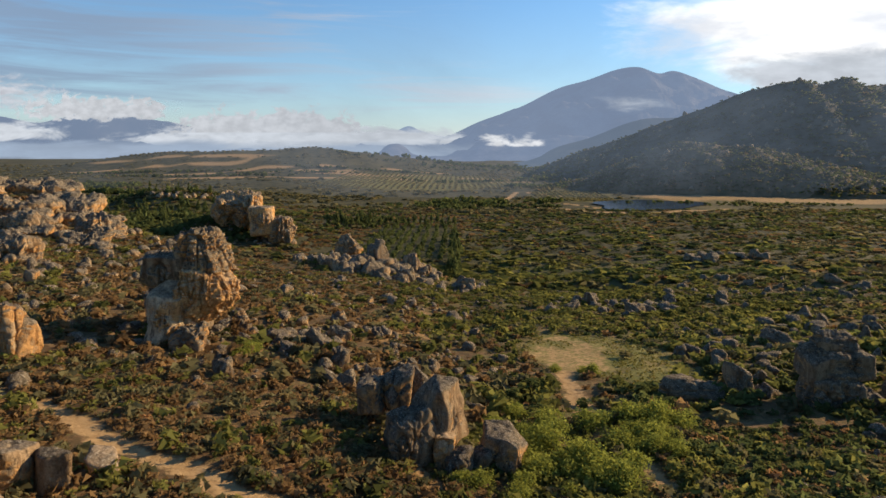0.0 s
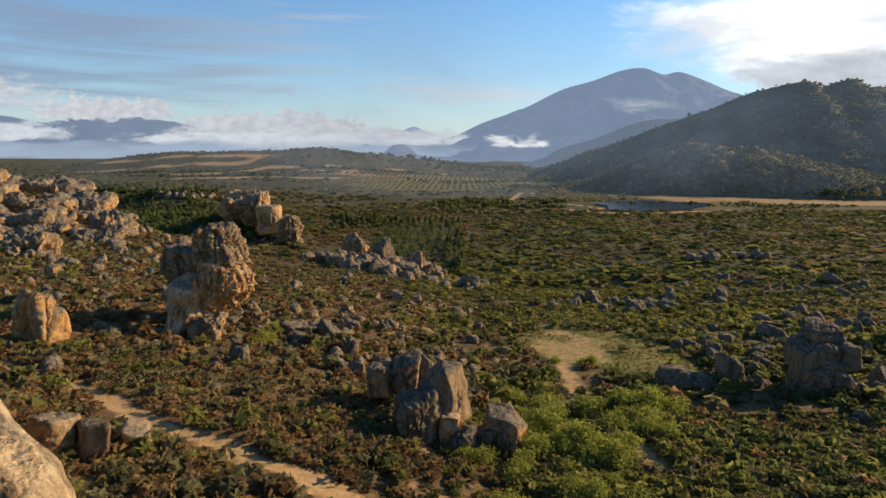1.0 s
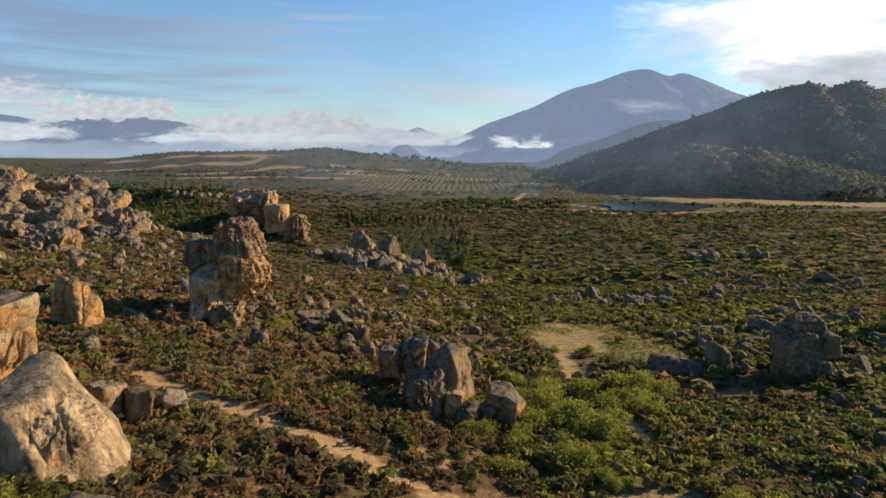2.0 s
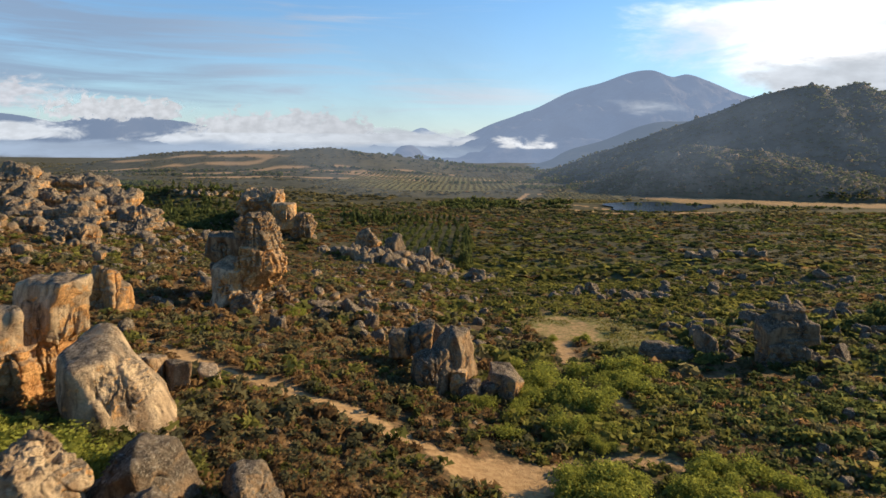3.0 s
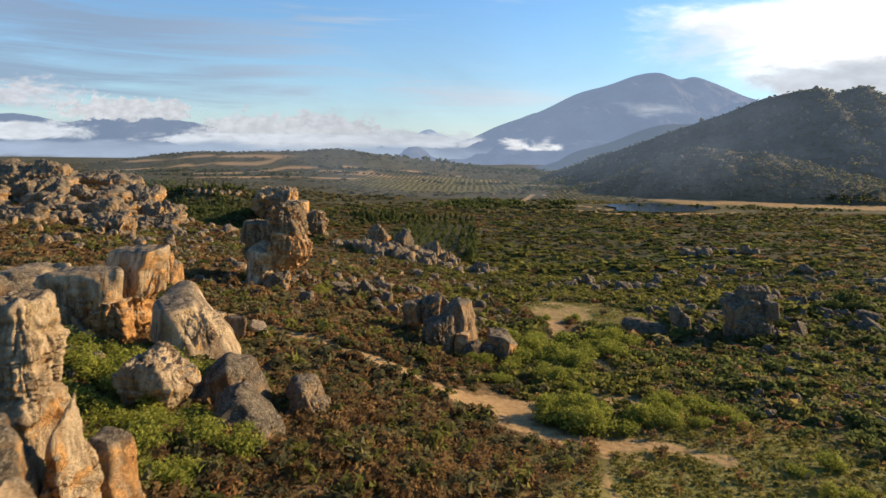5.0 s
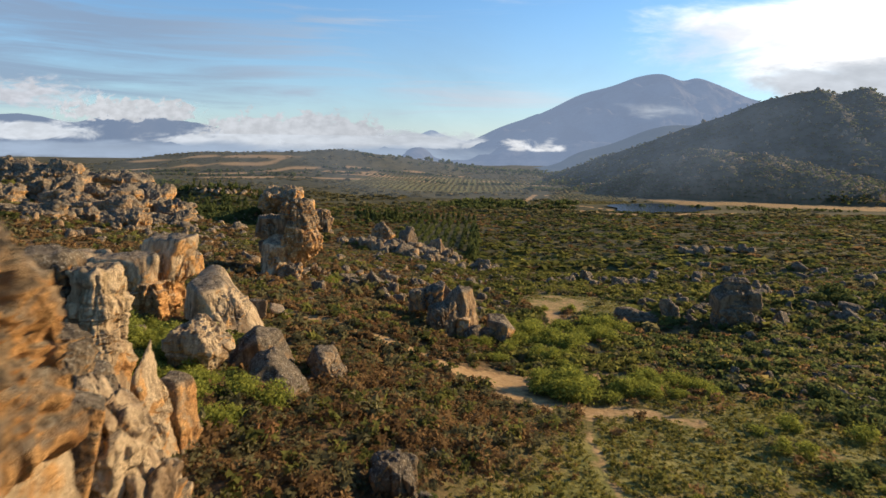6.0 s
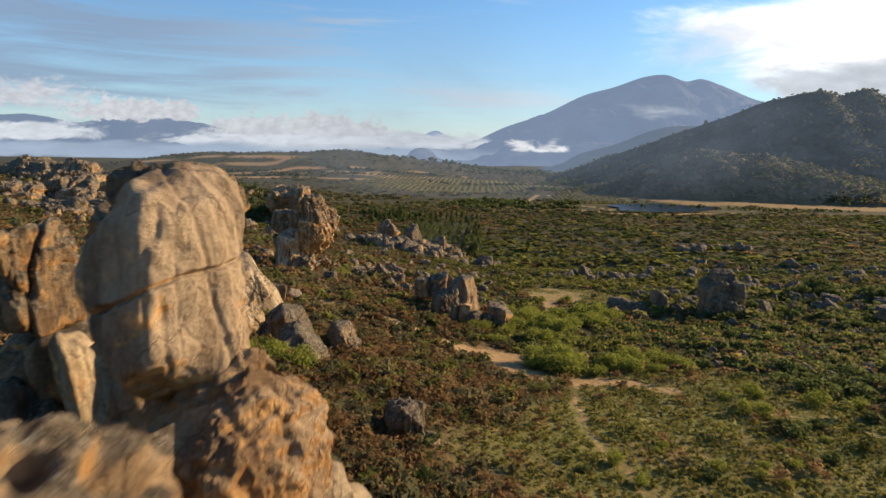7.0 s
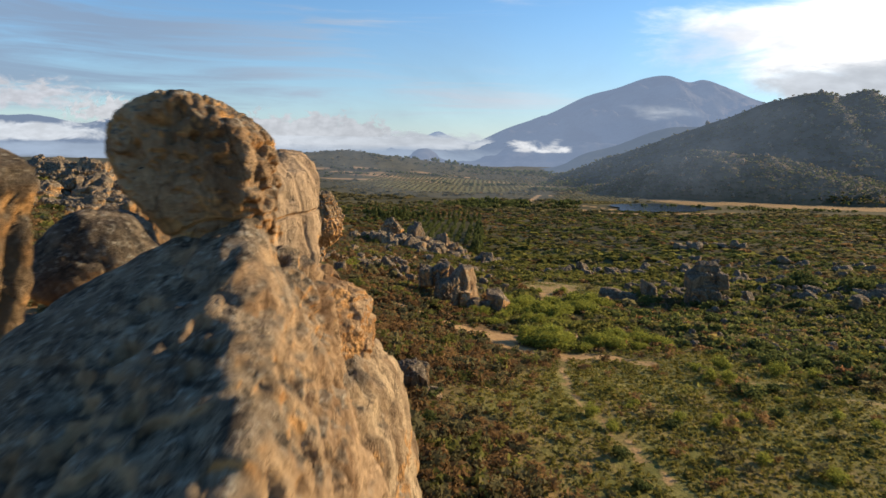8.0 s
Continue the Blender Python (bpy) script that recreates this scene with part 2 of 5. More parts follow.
    height = math_node(nt, "ADD", height, math_node(nt, "MULTIPLY", micro, 0.3))
    height = math_node(nt, "ADD", height, math_node(nt, "MULTIPLY", streak, 0.5))
    surface(nt, out, seam, 0.92, height, 0.35 * relief, 1.0, 0.1)
    return m


def leaf_material(name, dark, bright, dry):
    """Foliage: tone chosen plant by plant, varied leaf by leaf, with light coming through."""
    m, nt, out = material(name)
    tone = attribute(nt, "tone")
    isl = nt.nodes.new("ShaderNodeNewGeometry").outputs["Random Per Island"]
    col = mix_colour(nt, ramp(nt, tone, 0.0, 0.6, False), dark, bright)
    col = mix_colour(nt, ramp(nt, tone, 0.72, 0.95, False), col, dry)
    k = nt.nodes.new("ShaderNodeMapRange")
    k.inputs[3].default_value, k.inputs[4].default_value = 0.72, 1.28
    nt.links.new(isl, k.inputs[0])
    sc = nt.nodes.new("ShaderNodeVectorMath")
    sc.operation = "SCALE"
    nt.links.new(col, sc.inputs[0])
    nt.links.new(k.outputs[0], sc.inputs[3])
    a, b, mx = nt.nodes.new("ShaderNodeBsdfDiffuse"), nt.nodes.new("ShaderNodeBsdfTranslucent"), nt.nodes.new("ShaderNodeMixShader")
    nt.links.new(sc.outputs[0], a.inputs[0])
    nt.links.new(sc.outputs[0], b.inputs[0])
    mx.inputs[0].default_value = 0.5
    nt.links.new(a.outputs[0], mx.inputs[1])
    nt.links.new(b.outputs[0], mx.inputs[2])
    nt.links.new(mx.outputs[0], out.inputs[0])
    return m


def plain_material(name, a, b, scale, rough=0.9, detail=6, bump=0.1):
    m, nt, out = material(name)
    p = position(nt)
    n = noise_tex(nt, p, scale, detail, 0.65)
    surface(nt, out, mix_colour(nt, ramp(nt, n, 0.35, 0.65), a, b), rough, n, bump, 0.6, 0.1)
    return m


def distant_material(name, a, b, haze_glow, amount, scale):
    """Far rock with blue distance haze painted in: emission mixed over the diffuse by amount."""
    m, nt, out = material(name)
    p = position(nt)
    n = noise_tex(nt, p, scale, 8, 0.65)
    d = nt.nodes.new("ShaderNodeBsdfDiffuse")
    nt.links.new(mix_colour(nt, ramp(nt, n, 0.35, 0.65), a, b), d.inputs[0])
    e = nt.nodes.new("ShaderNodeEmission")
    e.inputs[0].default_value = (*haze_glow, 1)
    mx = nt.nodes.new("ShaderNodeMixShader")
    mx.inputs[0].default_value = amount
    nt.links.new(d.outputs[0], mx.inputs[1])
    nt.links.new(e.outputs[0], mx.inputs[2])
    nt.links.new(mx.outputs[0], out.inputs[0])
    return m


# Mist brightness is emission, mixed with transparency by noise; no lamp lights it.
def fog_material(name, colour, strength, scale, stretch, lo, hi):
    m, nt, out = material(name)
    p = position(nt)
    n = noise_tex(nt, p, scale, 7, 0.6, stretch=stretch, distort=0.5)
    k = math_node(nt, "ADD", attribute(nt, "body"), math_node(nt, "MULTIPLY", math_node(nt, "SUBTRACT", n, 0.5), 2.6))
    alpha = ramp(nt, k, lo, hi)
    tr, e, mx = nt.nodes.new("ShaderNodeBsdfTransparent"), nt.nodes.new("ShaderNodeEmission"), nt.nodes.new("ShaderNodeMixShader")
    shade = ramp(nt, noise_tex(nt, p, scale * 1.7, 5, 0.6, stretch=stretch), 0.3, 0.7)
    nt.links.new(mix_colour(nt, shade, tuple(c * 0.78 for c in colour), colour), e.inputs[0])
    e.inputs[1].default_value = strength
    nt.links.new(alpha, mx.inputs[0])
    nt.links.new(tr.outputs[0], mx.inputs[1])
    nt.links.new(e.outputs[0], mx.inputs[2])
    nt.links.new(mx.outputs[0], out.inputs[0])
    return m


M_GROUND = ground_material()
M_ROCK = rock_material("weathered_sandstone", 0.94, 0.05, 0.0)
M_ROCK_PALE = rock_material("pale_sandstone", 0.92, 0.03, -0.22, 0.25, (0.24, 0.165, 0.10), (0.42, 0.31, 0.195), stains=0.6)
M_ROCK_STAINED = rock_material("stained_sandstone", 1.15, 0.04, -0.20, 0.8, (0.26, 0.175, 0.10), (0.56, 0.425, 0.26))
M_ROCK_OCHRE = rock_material("ochre_sandstone", 1.1, 0.14, -0.12, stains=0.6)
M_ROCK_RUST = rock_material("rust_sandstone", 1.25, 0.24, -0.42, 0.9, stains=0.4)
M_ROCK_HEAD = rock_material("brown_sandstone", 1.2, 0.04, -0.12, 0.6)
M_ROCK_GREY = rock_material("grey_sandstone", 0.8, -0.04, 0.12, stains=0.7)
M_HEATH = leaf_material("heath_leaves", (0.150, 0.091, 0.042), (0.280, 0.176, 0.078), (0.35, 0.185, 0.08))
M_GREEN = leaf_material("green_leaves", (0.101, 0.106, 0.032), (0.220, 0.211, 0.055), (0.273, 0.211, 0.075))
M_FRESH = leaf_material("fresh_leaves", (0.150, 0.176, 0.035), (0.317, 0.326, 0.066), (0.334, 0.282, 0.079))
M_OLIVE = leaf_material("olive_leaves", (0.099, 0.095, 0.050), (0.200, 0.176, 0.081), (0.275, 0.190, 0.085))
M_CONIFER = leaf_material("conifer_needles", (0.065, 0.08, 0.03), (0.13, 0.15, 0.05), (0.2, 0.15, 0.06))
M_GRASS = leaf_material("dry_grass_blades", (0.13, 0.13, 0.030), (0.24, 0.21, 0.055), (0.33, 0.25, 0.09))
M_BARK = plain_material("bark", (0.07, 0.05, 0.035), (0.14, 0.10, 0.07), 6.0)

# ---------------------------------------------------------------- the land
TRACK = [(-120, 78), (-75, 69), (-51, 62.3), (-43.7, 59.8), (-38, 57.4), (-34.3, 54.6), (-26.7, 49.6), (-22, 48.6), (-17.5, 45.6), (-11.6, 43.8), (-7.5, 41.0), (-3, 39), (2, 34)]
SANDS = [(-7, 40.5), (0, 38.5), (4, 35), (6.5, 29), (10, 26.8), (15, 26.2), (21, 26.5), (26, 23.5)]
SANDS_TAIL = [(26, 23.5), (31, 19), (37, 14), (42, 9), (50, 5)]
SANDS_BEHIND = [(3, 40), (8, 38.8), (13, 41), (19, 42), (24, 40)]
FOOTPATH = [(14.6, 25), (12.9, 16), (12.4, 8), (14.2, -3), (17.6, -14.4), (22, -28), (28, -45)]
CLEAR_TAIL = [(21, 100), (20, 84), (20.5, 70), (23, 58)]


def height(x, y):
    """The lie of the land in metres."""
    x, y = np.asarray(x, float), np.asarray(y, float)
    f = np.interp(y, [-5000, -70, 0, 30, 87, 135, 200, 270, 400, 690, 9000], [9, 8, 5.7, 2.6, -3, -9, -16, -22.5, -27, -30, -30])
    lift = 0.12 * np.clip(-x, 0, 260) + 3.5 / (1 + np.exp(np.clip((x + 1) / 5, -30, 30)))
    lift *= 1 - 0.85 * smooth(y, 190, 350)
    hill = 25 * np.exp(-((x + 218) / 66) ** 2 - ((y - 288) / 52) ** 2) + 17 * np.exp(-((x + 262) / 60) ** 2 - ((y - 600) / 34) ** 2)
    crag = 17 * np.exp(-((x + 128) / 36) ** 2 - ((y - 362) / 26) ** 2)
    low = 50 * np.exp(-((x + 560) / 400) ** 4 - ((y - 1660) / 220) ** 2) + 16 * np.exp(-((x + 370) / 80) ** 2 - ((y - 1780) / 160) ** 2) + 28 * np.exp(-((x + 120) / 190) ** 2 - ((y - 1800) / 180) ** 2)
    east = 0.035 * np.clip(x - 60, 0, 250) * (1 - smooth(y, 250, 520))
    knoll = 2 * np.exp(-((x + 22) / 22) ** 2 - ((y - 238) / 16) ** 2)
    return f + lift + hill + crag + low + east + knoll


def orchard_land(x, y):
    """The planted oblong, 1 inside."""
    return smooth(x - 0.02 * (y - 330), -50, -46) * (1 - smooth(x - 0.02 * (y - 330), 2, 6)) * smooth(y, 296, 302) * (1 - smooth(y, 470, 476))


def cover(x, y):
    """How sandy, how lush and how grassy the ground is, each 0 to 1."""
    n = fbm2(x, y, 9.0, 4, 5)
    sand = 1 - smooth(near_line(x, y, TRACK) + (n - 0.5) * 2.4, 0.7, 2.0)
    sand = np.maximum(sand, 0.72 * (1 - smooth(near_line(x, y, SANDS) + (n - 0.5) * 6.0, 0.7, 3.6)))
    sand = np.maximum(sand, 0.50 * (1 - smooth(near_line(x, y, SANDS_TAIL) + (n - 0.5) * 4.0, 0.3, 2.2)))
    sand = np.maximum(sand, 0.70 * (1 - smooth(near_line(x, y, SANDS_BEHIND) + (n - 0.5) * 4.0, 0.3, 2.0)))
    sand = np.maximum(sand, 0.85 * (1 - smooth(ellipse(x, y, 4.0, 36.5, 6.6, 6.0, -20) + (n - 0.5) * 1.4, 0.5, 1.2)))
    sand = np.maximum(sand, 0.60 * (1 - smooth(near_line(x, y, FOOTPATH) + (n - 0.5) * 0.9, 0.3, 1.2)))
    sand = np.maximum(sand, 0.55 * (1 - smooth(ellipse(x, y, 26, 116, 10, 24, -10) + (n - 0.5) * 1.5, 0.5, 1.1)))
    sand = np.maximum(sand, 0.8 * (1 - smooth(near_line(x, y, CLEAR_TAIL) + (n - 0.5) * 3, 0.8, 2.4)))
    # bare shore beyond the reservoir, farm tracks and ploughed strips far off
    broad = fbm2(x, y, 70.0, 4, 6)
    sand = np.maximum(sand, 0.62 * (1 - smooth(near_line(x, y, [(320, 775), (430, 780), (560, 765), (900, 720), (1300, 640)]) + (broad - 0.5) * 150, 35, 85)))
    sand = np.maximum(sand, 0.9 * (1 - smooth(near_line(x, y, [(90, 690), (150, 610), (190, 600), (300, 640)]) + (n - 0.5) * 6, 5, 11)))
    for line in ([(-830, 1330), (-640, 1420), (-464, 1490)], [(-620, 1270), (-520, 1330), (-440, 1370)], [(-430, 1280), (-330, 1360), (-240, 1390), (-120, 1400)], [(-300, 1320), (-200, 1310), (-60, 1380)],
                 [(-420, 1400), (-200, 1480), (0, 1500)], [(-900, 1480), (-700, 1540), (-420, 1560)], [(-520, 1190), (-300, 1230), (-60, 1210), (150, 1150)], [(0, 1320), (160, 1260), (260, 1300)]):
        sand = np.maximum(sand, 0.9 * (1 - smooth(near_line(x, y, line) + (broad - 0.5) * 60, 6, 26)))
    sand = np.maximum(sand, 0.9 * (1 - smooth(near_line(x, y, [(60, 700), (110, 900), (160, 830), (130, 760), (175, 640)]), 2.5, 6)))
    sand = np.maximum(sand, 0.9 * (1 - smooth(near_line(x, y, [(-110, 236), (-60, 262), (-10, 268)]), 1.2, 2.6)))
    lush = 1 - smooth(ellipse(x, y, 17, 62, 15, 34) + (n - 0.5) * 1.0, 0.6, 1.2)
    lush = np.maximum(lush, 1 - smooth(ellipse(x, y, 40, 215, 62, 150, 12) + (n - 0.5) * 1.0, 0.6, 1.3))
    lush = np.maximum(lush, 0.9 * (1 - smooth(ellipse(x, y, 20, 34, 12, 5) + (n - 0.5) * 0.8, 0.6, 1.2)))
    lush = np.maximum(lush, 0.8 * (1 - smooth(ellipse(x, y, -34, 22, 14, 9) + (n - 0.5) * 0.8, 0.6, 1.2)))
    lush = np.maximum(lush, orchard_land(x, y))
    lush = np.maximum(lush, 0.8 * (1 - smooth(ellipse(x, y, -230, 500, 110, 110) + (n - 0.5) * 0.8, 0.6, 1.2)))
    meadow = 1 - smooth(ellipse(x, y, 28, -3, 27, 38, 0) + (n - 0.5) * 0.7, 0.7, 1.15)
    meadow = np.maximum(meadow, 1 - smooth(ellipse(x, y, 31, 117, 15, 24, 6) + (n - 0.5) * 0.6, 0.75, 1.1))
    meadow = np.maximum(meadow, 1 - smooth(ellipse(x, y, -40, 1180, 190, 260) + (n - 0.5) * 0.3, 0.8, 1.1))
    meadow = np.maximum(meadow, 0.9 * (1 - smooth(ellipse(x, y, 175, 835, 56, 80) + (n - 0.5) * 0.3, 0.8, 1.1)))
    return sand, lush, meadow


def land(x, y, sand, meadow):
    """The ground's height with its humps and hollows."""
    bare = np.maximum(sand, meadow)
    z = height(x, y)
    z = z + (fbm2(x, y, 7.0, 4, 2) - 0.5) * 1.5 * (1 - 0.6 * bare) + (fbm2(x, y, 1.6, 3, 3) - 0.5) * 0.55 * (1 - 0.75 * bare)
    z = z + (fbm2(x, y, 130.0, 4, 4) - 0.5) * 9 * smooth(y, 300, 900)
    z = z + (fbm2(x, y * 2.4, 60.0, 3, 8) - 0.5) * 7 * smooth(y, 140, 230) * (1 - smooth(y, 560, 640))
    return z - 0.15 * sand * (y < 200)


def axis(lo, hi, step, end_lo, end_hi, growth):
    mid = list(np.arange(lo, hi, step))
    s, v = step, hi
    up = []
    while v < end_hi:
        up.append(v)
        s *= growth
        v += s
    s, v = step, lo
    down = []
    while v > end_lo:
        s *= growth
        v -= s
        down.append(v)
    return np.array(down[::-1] + mid + up + [end_hi])


def build_ground():
    xs = axis(-64, 84, 1.4, -5200, 5200, 1.055)
    ys = axis(-46, 135, 1.4, -900, 5400, 1.033)
    X, Y = np.meshgrid(xs, ys, indexing="ij")
    x, y = X.ravel(), Y.ravel()
    sand, lush, meadow = cover(x, y)
    z = land(x, y, sand, meadow)
    me = fast_mesh("ground", np.stack([x, y, z], 1), grid_faces(len(xs), len(ys)))
    add_attr(me, "sand", sand)
    add_attr(me, "lush", lush)
    add_attr(me, "meadow", meadow)
    add_attr(me, "far", smooth(y, 110, 300))
    me.shade_smooth()
    me.materials.append(M_GROUND)
    return tagged(new("ground", me), "brown and olive scrubland with sandy track and clearings", "ground", kind="structure")


build_ground()


def spline(points, n):
    """n places along a smooth curve through the points."""
    P = np.array(points, float)
    P = np.vstack([2 * P[0] - P[1], P, 2 * P[-1] - P[-2]])
    out = []
    for u in np.linspace(0, len(points) - 1 - 1e-6, n):
        i, f = int(u), u - int(u)
        a, b, c, d = P[i], P[i + 1], P[i + 2], P[i + 3]
        out.append(0.5 * (2 * b + (c - a) * f + (2 * a - 5 * b + 4 * c - d) * f * f + (3 * b - a - 3 * c + d) * f ** 3))
    return np.array(out)


def ridge(name, crest, foot, base, rough, cell, seed, mat, label, n=260, rows=44, power=0.8, crest_rough=0.4):
    """A hill: a slope that rises from a foot line, foot metres before the crest, and falls away behind."""
    C = spline(crest, n)
    V = []
    for j in range(rows):
        u = j / (rows - 10) if j < rows - 10 else 1 + (j - rows + 10) / 9
        front = min(u, 1.0)
        rise = front ** power if u <= 1 else 1 - 0.6 * (u - 1)
        y = C[:, 1] - foot * (1 - front) + (0 if u <= 1 else foot * 0.8 * (u - 1))
        V.append(np.stack([C[:, 0] * (y / C[:, 1]) ** 0.5, y, base + (C[:, 2] - base) * rise], 1))
    V = np.concatenate(V)
    k = np.repeat(np.array([min(j / (rows - 10), 1.0) for j in range(rows)]), n)
    env = np.clip(4 * k * (1.0 - k) + crest_rough * (k >= 0.9), 0, 1)
    d = (fbm(V / cell, 6, seed, 0.55) - 0.5) * 2
    gully = np.abs(fbm(V / (cell * 1.6) + 9, 4, seed + 9) - 0.5) * 2
    V[:, 2] += rough * env * (d - 0.5 * gully + 0.15)
    me = fast_mesh(name, V, grid_faces(rows, n))
    me.shade_smooth()
    me.materials.append(mat)
    return tagged(new(name, me), label, "hill", kind="structure")


M_HILL = plain_material("dark_scrub_slope", (0.05, 0.05, 0.034), (0.11, 0.095, 0.065), 0.035, 0.95, 9, 3.0)
M_SPUR = plain_material("rocky_scrub_slope", (0.07, 0.068, 0.04), (0.16, 0.12, 0.075), 0.06, 0.95, 9, 3.0)
# blue of these far ridges is haze put into the material as emission
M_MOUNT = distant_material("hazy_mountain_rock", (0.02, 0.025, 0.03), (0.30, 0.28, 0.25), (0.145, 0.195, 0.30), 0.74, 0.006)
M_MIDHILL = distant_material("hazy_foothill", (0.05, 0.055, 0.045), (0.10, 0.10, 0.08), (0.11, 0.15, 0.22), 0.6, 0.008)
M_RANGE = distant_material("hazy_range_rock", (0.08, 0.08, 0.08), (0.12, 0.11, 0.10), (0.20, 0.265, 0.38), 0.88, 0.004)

# same painted haze with a darker glow
M_RANGE_DARK = distant_material("dark_hazy_range_rock", (0.06, 0.06, 0.06), (0.10, 0.10, 0.10), (0.135, 0.18, 0.265), 0.85, 0.004)

ridge("hill_east", [(201, 1500, -34), (259, 1480, -6), (352, 1450, 34), (472, 1420, 80), (589, 1400, 124), (675, 1350, 159), (736, 1300, 171), (771, 1290, 160),
                    (815, 1270, 173), (848, 1250, 158), (944, 1230, 167), (1044, 1150, 178), (1300, 1000, 190)],
      430, -32, 14, 60, 11, M_HILL, "dark scrub-covered rocky hill in shade")
ridge("hill_spur", [(194, 1050, -30), (261, 1030, -8), (307, 1000, 18), (371, 980, 43), (438, 950, 37), (506, 930, 29), (555, 910, 11), (625, 900, -1), (693, 880, -14), (800, 860, -32)],
      120, -32, 9, 26, 12, M_SPUR, "rocky spur with scrub and bare crags", power=0.6)
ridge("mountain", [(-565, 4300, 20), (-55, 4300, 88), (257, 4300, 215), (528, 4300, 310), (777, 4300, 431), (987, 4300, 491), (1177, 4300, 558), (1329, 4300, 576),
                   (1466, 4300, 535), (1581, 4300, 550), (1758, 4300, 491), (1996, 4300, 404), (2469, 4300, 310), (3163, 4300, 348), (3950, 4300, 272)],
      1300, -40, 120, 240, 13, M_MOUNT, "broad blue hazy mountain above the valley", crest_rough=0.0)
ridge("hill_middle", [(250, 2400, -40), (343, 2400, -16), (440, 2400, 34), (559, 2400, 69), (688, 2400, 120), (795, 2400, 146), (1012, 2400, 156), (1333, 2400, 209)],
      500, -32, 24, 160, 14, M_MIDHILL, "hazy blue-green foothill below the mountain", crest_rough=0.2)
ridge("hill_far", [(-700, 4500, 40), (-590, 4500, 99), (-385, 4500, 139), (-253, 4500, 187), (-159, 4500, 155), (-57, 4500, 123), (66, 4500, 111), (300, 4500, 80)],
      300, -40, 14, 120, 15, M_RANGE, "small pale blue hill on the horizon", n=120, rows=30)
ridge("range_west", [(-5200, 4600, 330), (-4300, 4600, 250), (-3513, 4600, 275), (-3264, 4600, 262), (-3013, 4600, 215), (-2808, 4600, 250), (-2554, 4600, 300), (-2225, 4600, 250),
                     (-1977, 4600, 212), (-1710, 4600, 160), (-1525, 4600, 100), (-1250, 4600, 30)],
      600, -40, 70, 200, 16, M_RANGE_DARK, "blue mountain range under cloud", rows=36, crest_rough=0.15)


def fog(name, y, x0, x1, z0, z1, mat, label, bow=0.0, flat=0.35):
    """A bank of mist: a curved sheet, glowing by its material, whose body thins out towards its rim; flat is the height
    of its thickest part.
    """
    nu, nv = 70, 20
    V, body = [], []
    for i in range(nu):
        for j in range(nv):
            u, v = i / (nu - 1), j / (nv - 1)
            V.append((x0 + (x1 - x0) * u, y - bow * (2 * u - 1) ** 2 + 60 * v, z0 + (z1 - z0) * v))
            rise = v / flat if v < flat else (1 - v) / (1 - flat)
            body.append(1.25 * math.sin(math.pi * u) ** 0.6 * math.sin(math.pi / 2 * max(0.0, rise)) - 0.25)
    me = fast_mesh(name, np.array(V), grid_faces(nu, nv))
    add_attr(me, "body", np.array(body))
    me.shade_smooth()
    me.materials.append(mat)
    ob = tagged(new(name, me), label, "fog", kind="structure")
    ob.visible_shadow = False
    return ob


M_FOG = fog_material("white_mist", (0.80, 0.85, 0.92), 0.60, 0.004, (1, 1, 3.0), -0.20, 0.5)
M_CUMULUS = fog_material("heaped_cloud", (0.84, 0.87, 0.92), 0.54, 0.0085, (1, 1, 1.6), 0.30, 0.62)
M_CLOUD_GREY = fog_material("grey_cloud", (0.72, 0.75, 0.82), 0.60, 0.005, (1, 1, 2.4), 0.1, 0.8)
M_WISP = fog_material("thin_mist", (0.78, 0.84, 0.92), 0.60, 0.007, (1, 1, 3.6), 0.35, 2.4)
M_FOG_BRIGHT = fog_material("bright_mist", (0.93, 0.94, 0.96), 0.72, 0.009, (1, 1, 2.4), 0.35, 1.0)
M_FOG_BLUE = fog_material("blue_mist", (0.46, 0.57, 0.74), 0.55, 0.0012, (1, 1, 5.0), 0.0, 0.9)
M_HAZE_GLOW = fog_material("glowing_haze", (0.62, 0.74, 0.92), 0.30, 0.002, (1, 1, 2.0), -0.35, 3.6)
fog("backdrop_fog_valley", 4150, -2350, 420, 0, 185, M_FOG, "white fog bank lying along the valley")
fog("backdrop_fog_gap", 3900, -1200, 200, 40, 140, M_FOG, "bright fog streaming round the mountain foot")
fog("backdrop_cloud_heap", 4180, -2000, -350, 70, 350, M_CUMULUS, "heaped white cloud above the valley fog")
fog("backdrop_fog_west", 4100, -4300, -2450, 70, 220, M_FOG, "white fog bank before the far range")
fog("backdrop_cloud_range", 4200, -2950, -1750, 190, 430, M_CUMULUS, "grey-white cloud resting on the far range")
fog("backdrop_cloud_west", 4550, -5200, -2700, 280, 620, M_CLOUD_GREY, "grey cloud streaks west of the range")
fog("backdrop_fog_foot", 2900, 150, 500, 30, 125, M_FOG_BRIGHT, "bright fog patch at the mountain foot", flat=0.25)
fog("backdrop_fog_slope", 2900, 640, 1180, 165, 300, M_WISP, "thin cloud streak across the mountain slope", flat=0.5)
fog("backdrop_fog_saddle", 1950, 850, 1800, 185, 350, M_FOG, "bright cloud spilling behind the dark hill", flat=0.5)
# two glowing sheets added to veil hills and plain in blue haze
fog("backdrop_glow_sheet", 800, -900, 1500, -60, 230, M_HAZE_GLOW, "added glowing sheet that imitates blue haze before the hills")
fog("backdrop_haze", 3300, -4800, 1500, -70, 90, M_FOG_BLUE, "glowing sheet that imitates blue haze over the distant plain", flat=0.5)


